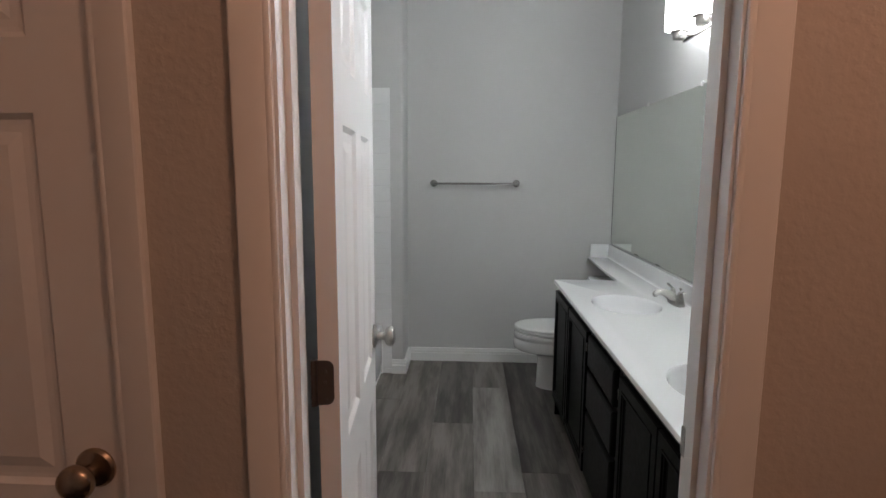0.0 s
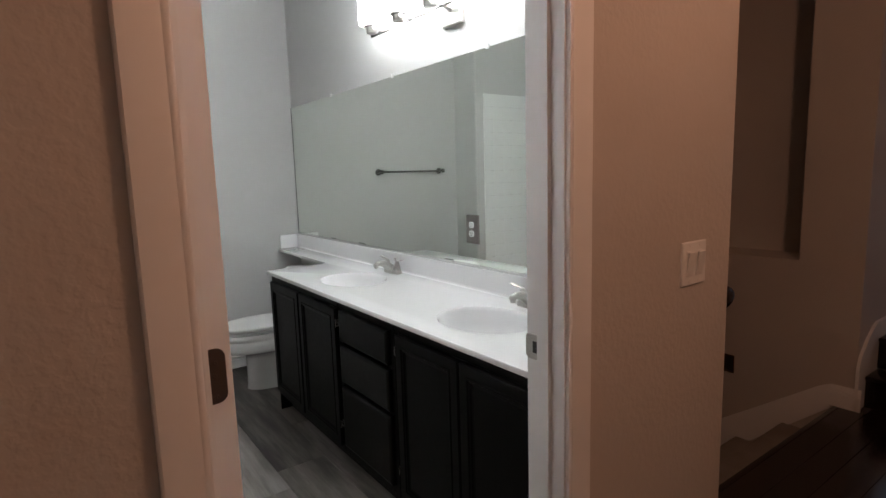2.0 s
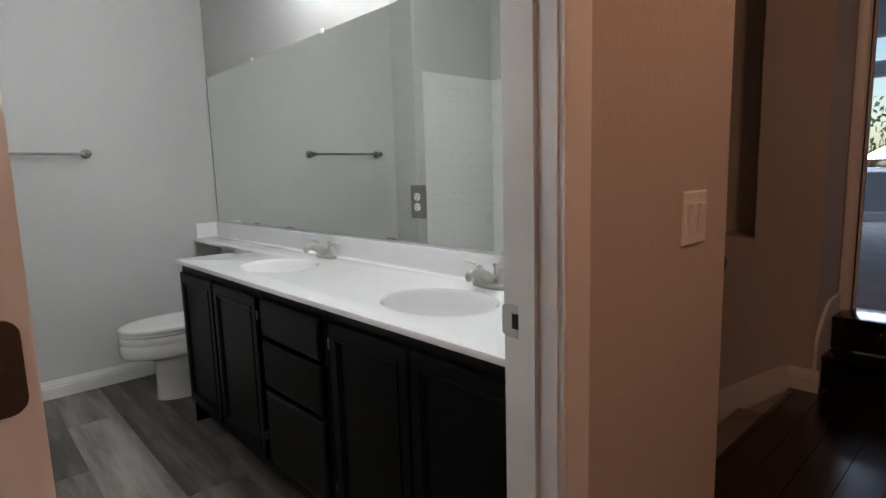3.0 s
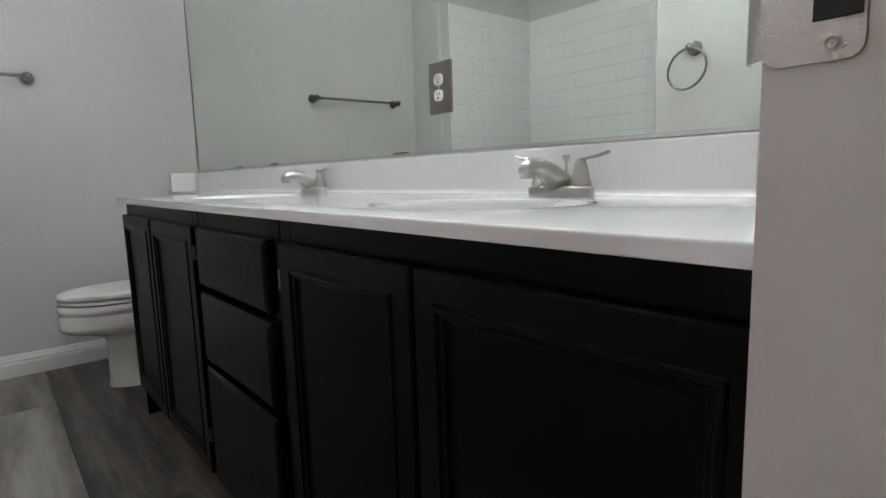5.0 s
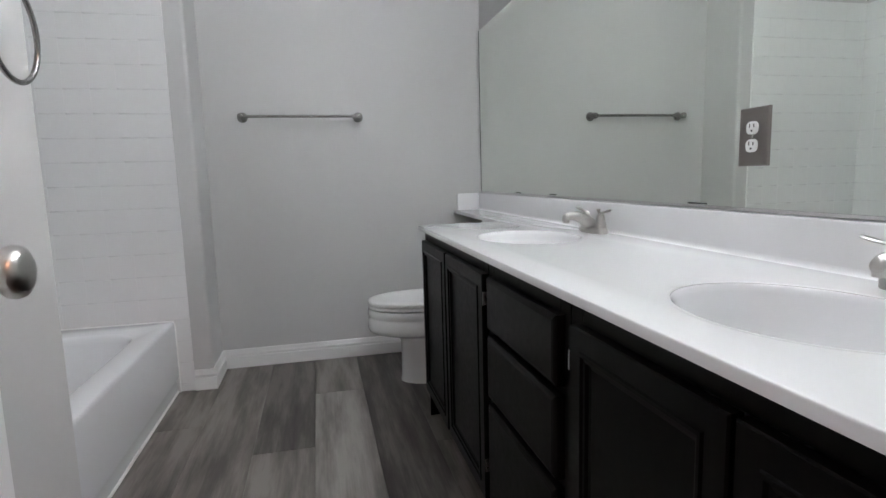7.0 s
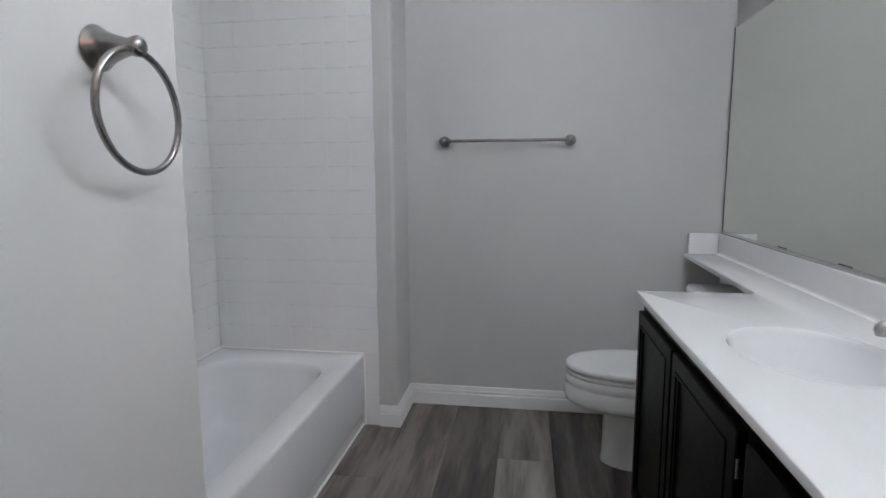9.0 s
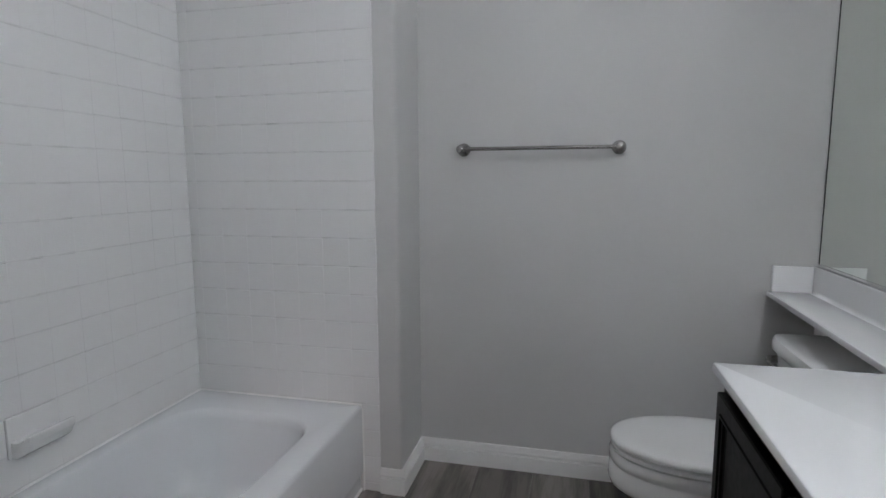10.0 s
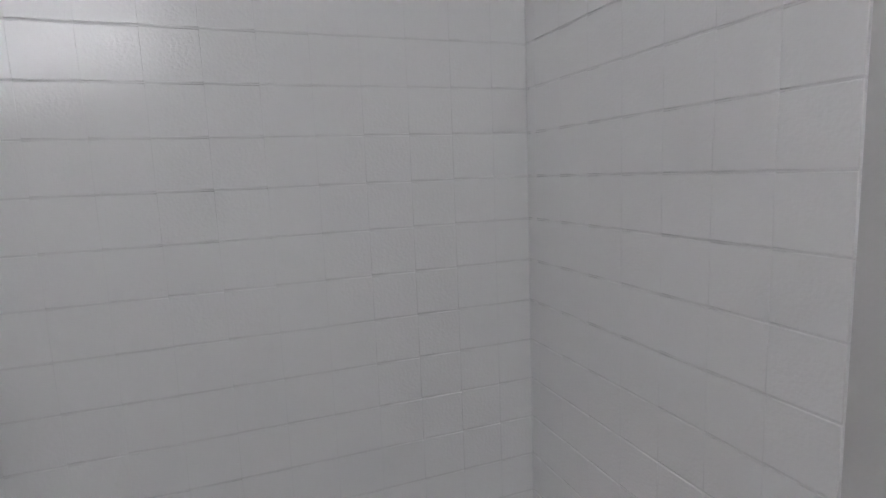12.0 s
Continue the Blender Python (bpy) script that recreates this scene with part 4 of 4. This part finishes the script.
# ---- stairs, steps and bedroom ----
for i in range(7):
    st = box(HALL_END, STAIR_X, -2.90 + 0.26 * i, -2.90 + 0.26 * (i + 1) + 0.02, -0.19 * (i + 1) - 0.19, -0.19 * (i + 1), bevel=0.012)
    tagged(mesh_object("stair_step", st, M_CARPET, 40), "beige carpeted stair leading down from the hallway", "stair", "carpeted stairs", "structure")
tagged(mesh_object("stair_nosing", box(HALL_END, STAIR_X, -2.905, -2.875, -0.03, 0.0005, bevel=0.008), M_DARK_WOOD, 40), "dark wood nosing at the head of the stairs", "stair nosing", kind="structure")
skirt = bmesh.new()
pr = [(-2.86, -0.02), (-2.86, 0.12), (-2.80, 0.09), (-1.10, -1.152), (-1.10, -1.55)]
add_rings(skirt, [[(x, y, z) for y, z in pr] for x in (STAIR_X - 0.016, STAIR_X)])
structure("trim_stair_skirt", skirt, M_TRIM, "white skirting board sloping down beside the carpeted stairs", "trim")
vent = thing("wall_vent", "dark bronze louvred air vent low on the stairwell wall", "vent", (STAIR_X, -2.235, 0.085), -90)
part("backing", box(-0.083, 0.083, -0.003, 0.0, -0.050, 0.050), M_SLOT, vent)
rim = bmesh.new()
for a in ((-0.095, -0.080, -0.058, 0.058), (0.080, 0.095, -0.058, 0.058), (-0.0798, 0.0798, 0.044, 0.058), (-0.0798, 0.0798, -0.058, -0.044)):
    add_box(rim, a[0], a[1], -0.009, 0.0, a[2], a[3], 0.002)
part("frame", rim, M_BRONZE, vent)
for k in range(6):
    part("slat", moved(box(-0.0795, 0.0795, -0.0012, 0.0012, -0.006, 0.006), pose(0, -0.0062, -0.036 + 0.0144 * k, 35)), M_BRONZE, vent)
rail = thing("stair_handrail", "dark stained wooden handrail on the stairwell wall", "handrail")
RX = HALL_END + 0.112
path = curve_points([(HALL_END + 0.004, -3.120, 0.915), (HALL_END + 0.07, -3.126, 0.935), (RX, -3.10, 0.942), (RX, -3.00, 0.885), (RX, -2.6, 0.553)], 5) + [Vector((RX, -1.2, -0.469))]
part("rail", add_tube(bmesh.new(), path, 0.026, 14), M_DARK_WOOD, rail, smooth=50)
for yy in (-2.6, -1.5):
    zz = 0.553 - (yy + 2.6) * 0.73
    part("bracket", add_tube(bmesh.new(), [(HALL_END, yy, zz - 0.09), (RX - 0.02, yy, zz - 0.075), (RX, yy, zz - 0.02)], 0.008, 10), M_BRONZE, rail, smooth=50)
steps = thing("entry_steps", "two dark stained wooden steps up to the bedroom", "steps", kind="structure")
R1, R2 = 2.00, 2.17
part("riser", box(R1, R1 + 0.02, HALL_BACK, STEP_Y - 0.017, 0, 0.155), M_DARK_WOOD, steps)
part("tread", box(R1 - 0.025, R2 + 0.02, HALL_BACK, STEP_Y - 0.017, 0.156, 0.182, bevel=0.010, segments=3), M_DARK_WOOD, steps, smooth=40)
part("riser", box(R2, R2 + 0.02, HALL_BACK, STEP_Y - 0.017, 0.183, 0.335), M_DARK_WOOD, steps)
part("tread", box(R2 - 0.025, BED_X + 0.10, BD_B, STEP_Y - 0.017, 0.336, 0.362, bevel=0.010, segments=3), M_DARK_WOOD, steps, smooth=40)
wall("wall_step_side", M_HALL_WALL, WALL_H, (STAIR_X + 0.361, BED_X - 0.001, STEP_Y, STEP_Y + 0.02, 0, CEIL))
sk = bmesh.new()
pr = [(STAIR_X - 0.016, 0.0), (STAIR_X - 0.016, 0.24), (STAIR_X + 0.01, 0.30), (STAIR_X + 0.09, 0.375), (STAIR_X + 0.18, 0.435), (STAIR_X + 0.24, 0.455), (BED_X, 0.455), (BED_X, 0.0)]
add_rings(sk, [[(x, y, z) for x, z in pr] for y in (STEP_Y - 0.016, STEP_Y - 0.0005)])
structure("trim_step_skirt", sk, M_TRIM, "white skirting board curving up beside the dark steps", "trim")

win = thing("window_1", "tall white-framed bedroom window with a transom, bright daylight", "window", kind="structure")
for z0, z1 in ((W_Z0, W_Z1), (W_Z2, W_Z3)):
    f = bmesh.new()
    for a in ((W_B, W_B + 0.05, z0, z1), (W_A - 0.05, W_A, z0, z1), (W_B + 0.05, W_A - 0.05, z0, z0 + 0.05), (W_B + 0.05, W_A - 0.05, z1 - 0.05, z1)):
        add_box(f, B_FAR + 0.06, B_FAR + 0.11, *a, 0.004)
    part("window_frame", f, M_TRIM, win)
    g = part("pane", box(B_FAR + 0.082, B_FAR + 0.086, W_B + 0.045, W_A - 0.045, z0 + 0.045, z1 - 0.045), M_GLASS, win)
    g.visible_shadow = False
part("window_sill", box(B_FAR - 0.04, B_FAR + 0.06, W_B - 0.03, W_A + 0.03, W_Z0 - 0.025, W_Z0, bevel=0.004), M_TRIM, win)
bo = thing("bedroom_outlet", "white outlet plate on the bedroom wall", "outlet", (B_FAR, -2.55, 0.80), -90)
part("cover_plate", box(-0.035, 0.035, -0.006, 0, -0.057, 0.057, bevel=0.002), M_PLASTIC, bo)

# tree outside the bedroom window
M_LEAF = painted("tree_leaf", (0.07, 0.11, 0.04), 0.6, 0.35, 2.5, 30, 0)
M_BARK = painted("tree_bark", (0.12, 0.09, 0.07), 0.9, 0.3, 6, 40, 0.8, 0.02)
tree = thing("tree", "leafy green garden tree seen through the bedroom window", "tree", (16.0, -0.4, -3.0))
trunk = bmesh.new()
add_tube(trunk, [(0, 0, 0), (0.1, 0.05, 1.8), (0.0, 0.1, 3.2), (0.15, 0.0, 4.6)], [0.20, 0.16, 0.12, 0.06], 10)
for a in range(6):
    dx, dy = math.cos(a * 1.05), math.sin(a * 1.05)
    add_tube(trunk, [(0.05, 0.05, 2.4 + 0.25 * a), (dx * 0.7, dy * 0.7, 3.2 + 0.25 * a), (dx * 1.3, dy * 1.3, 3.7 + 0.25 * a)], [0.07, 0.05, 0.02], 7)
part("trunk", trunk, M_BARK, tree, smooth=60)
crown = bmesh.new()
rnd = random.Random(5)
for c in range(46):
    a, r, h = rnd.uniform(0, 6.28), 1.7 * rnd.random() ** 0.5, rnd.uniform(2.7, 5.6)
    cx, cy = r * math.cos(a), r * math.sin(a)
    for k in range(34):
        p = Vector((cx + rnd.gauss(0, 0.24), cy + rnd.gauss(0, 0.24), h + rnd.gauss(0, 0.20)))
        u = Vector((rnd.gauss(0, 1), rnd.gauss(0, 1), rnd.gauss(0, 1))).normalized() * 0.085
        v = Vector((rnd.gauss(0, 1), rnd.gauss(0, 1), rnd.gauss(0, 1))).normalized() * 0.045
        crown.faces.new([crown.verts.new(p + q) for q in (-u, v, u, -v)])
part("crown", crown, M_LEAF, tree)

# ---- tiles and planks ----
PITCH = 0.1095


def tile_mesh(w, h, depth=0.0075):
    """A glazed tile in the XZ plane from the origin, front at -Y, with eased edges."""
    vs, fs = [], []
    for inset, y in ((0.0, 0.0), (0.0, -depth * 0.72), (0.0008, -depth * 0.93), (0.0022, -depth)):
        side = inset * 0.22
        vs += [(side, y, inset), (w - side, y, inset), (w - side, y, h - inset), (side, y, h - inset)]
    for k in range(3):
        for i in range(4):
            fs.append((4 * k + i, 4 * k + (i + 1) % 4, 4 * k + 4 + (i + 1) % 4, 4 * k + 4 + i))
    fs.append((12, 13, 14, 15))
    data = bpy.data.meshes.new("tile")
    data.from_pydata(vs, [], fs)
    for i, p in enumerate(data.polygons):
        p.use_smooth = 4 <= i < 12
    data.materials.append(M_TILE)
    return data


MESHES = {}


def tiled(parent, origin, rz, columns, rows_z):
    """Lays tiles: columns as (start, width) along the wall, rows as (z, height)."""
    rng = random.Random(7)
    for z, h in rows_z:
        for s, w in columns:
            key = (round(w, 4), round(h, 4))
            if key not in MESHES:
                MESHES[key] = tile_mesh(w, h)
            t = bpy.data.objects.new("tile", MESHES[key])
            scene.collection.objects.link(t)
            t.parent = parent
            jig = rng.uniform(-0.012, 0.012)
            m = pose(*origin, 0, 0, rz) @ pose(s, rng.uniform(-0.00003, 0.00003), z, jig, 0, jig * 0.7)
            t.matrix_basis = parent.matrix_basis.inverted() @ m


ROW_GAP, COL_GAP = 0.0024, 0.00025
rows_hi = [(1.57 + PITCH * k + ROW_GAP / 2, PITCH - ROW_GAP) for k in range(-11, 4)]
rows_lo = [(1.57 + PITCH * k + ROW_GAP / 2, PITCH - ROW_GAP) for k in range(-14, -11)] + [(0.002, 1.57 - PITCH * 14 - 0.002 - ROW_GAP / 2)]
back_long = structure("tile_bed_long", box(X_TUBWALL, X_TUBWALL + 0.0064, Y_RING, Y_TILE, 0.30, 1.57 + 4 * PITCH - 0.001), M_GROUT, "white glazed square wall tile along the tub", "tiled wall")
back_end = structure("tile_bed_end", box(X_TUBWALL + 0.0065, -1.603, Y_TILE - 0.0060, Y_TILE, 0.0, 1.57 + 4 * PITCH - 0.001), M_GROUT, "white glazed square wall tile at the tub end", "tiled wall")
# long wall: local x runs along +y
cols_long = []
y = -0.616
while y + PITCH < -0.3005:
    cols_long.append((y + COL_GAP / 2, PITCH - COL_GAP))
    y += PITCH
cols_long.append((y + COL_GAP / 2, -0.3005 - y - COL_GAP))
y = -0.616 - PITCH
while y > Y_RING:
    cols_long.append((y + COL_GAP / 2, PITCH - COL_GAP))
    y -= PITCH
cols_long.append((Y_RING, y + PITCH - Y_RING - COL_GAP / 2))
tiled(back_long, (X_TUBWALL, 0, 0), 90, cols_long, rows_hi)
cols_end = [(-1.602 - PITCH * (k + 1) + COL_GAP / 2, PITCH - COL_GAP) for k in range(7)]
left = -1.602 - PITCH * 7
cols_end.append((-2.4095, left + 2.4095 - COL_GAP / 2))
tiled(back_end, (0, Y_TILE, 0), 0, cols_end, rows_hi)
tiled(back_end, (0, Y_TILE, 0), 0, [(-1.671, -1.602 + 1.671 - COL_GAP)], rows_lo)

# vinyl planks, rows along y
ROW_X = [-0.555 - 0.2325 * k for k in range(-3, 6)]
JOINTS = {-2: -0.9, -1: -0.35, 0: -1.15, 1: -1.575, 2: -0.525, 3: -1.065, 4: -1.60, 5: -0.75}
TONES = {(1, 0): 0, (2, 0): 1, (2, 1): 2, (3, 0): 0, (3, 1): 1, (4, 0): 1, (4, 1): 0, (1, 1): 1, (0, 0): 0, (0, 1): 1, (2, 2): 1, (3, 2): 2, (5, 0): 1}
PLANK_MATS = (M_PLANK_DARK, M_PLANK_MID, M_PLANK_LIGHT)


def plank_object(parent, x0, x1, y0, y1, z, material, thick=0.006):
    g, b = 0.0004, 0.0011
    vs, fs = [], []
    for inset, zz in ((g, z - thick), (g, z - b), (g + b, z)):
        vs += [(x0 + inset, y0 + inset, zz), (x1 - inset, y0 + inset, zz), (x1 - inset, y1 - inset, zz), (x0 + inset, y1 - inset, zz)]
    for k in range(2):
        for i in range(4):
            fs.append((4 * k + i, 4 * k + (i + 1) % 4, 4 * k + 4 + (i + 1) % 4, 4 * k + 4 + i))
    fs.append((8, 9, 10, 11))
    data = bpy.data.meshes.new("plank")
    data.from_pydata(vs, [], fs)
    data.materials.append(material)
    ob = new("plank", data)
    ob.parent = parent
    return ob


rng = random.Random(11)
for k in range(-2, 6):
    x1, x0 = -0.555 - 0.2325 * (k - 1), -0.555 - 0.2325 * k
    x0, x1 = max(x0, -1.686 if k < 6 else x0), min(x1, 0.0)
    if x1 - x0 < 0.02:
        continue
    ys = [0.0]
    j = JOINTS[k]
    while j > -0.02:
        j -= 1.22
    ys.append(j)
    while ys[-1] - 1.22 > -3.11:
        ys.append(ys[-1] - 1.22)
    ys.append(-3.142)
    for n, (a, b) in enumerate(zip(ys, ys[1:])):
        tone = TONES.get((k, n), rng.choice((0, 1, 1, 2)))
        plank_object(floor_bath, x0, x1, b, a, 0.0, PLANK_MATS[tone])
n = 0
for k in range(14):
    y1 = -3.142 - 0.131 * k
    xs = [HALL_L]
    cut = HALL_L + rng.uniform(0.4, 1.3)
    while cut < 1.9:
        xs.append(cut)
        cut += rng.uniform(0.8, 1.3)
    xs.append(2.0)
    for a, b in zip(xs, xs[1:]):
        p = plank_object(floor_hall, -0.0655, 0.0655, -(b - a) / 2, (b - a) / 2, 0.0, M_DARK_WOOD)
        p.matrix_basis = pose((a + b) / 2, y1 - 0.0655, 0, 0, 0, 90)
for y1, xe in ((-2.9055, STAIR_X), (-3.0235, 2.0)):
    p = plank_object(floor_hall, -0.059, 0.059, -(xe - HALL_END) / 2, (xe - HALL_END) / 2, 0.0, M_DARK_WOOD)
    p.matrix_basis = pose((HALL_END + xe) / 2, y1 - 0.059, 0, 0, 0, 90)
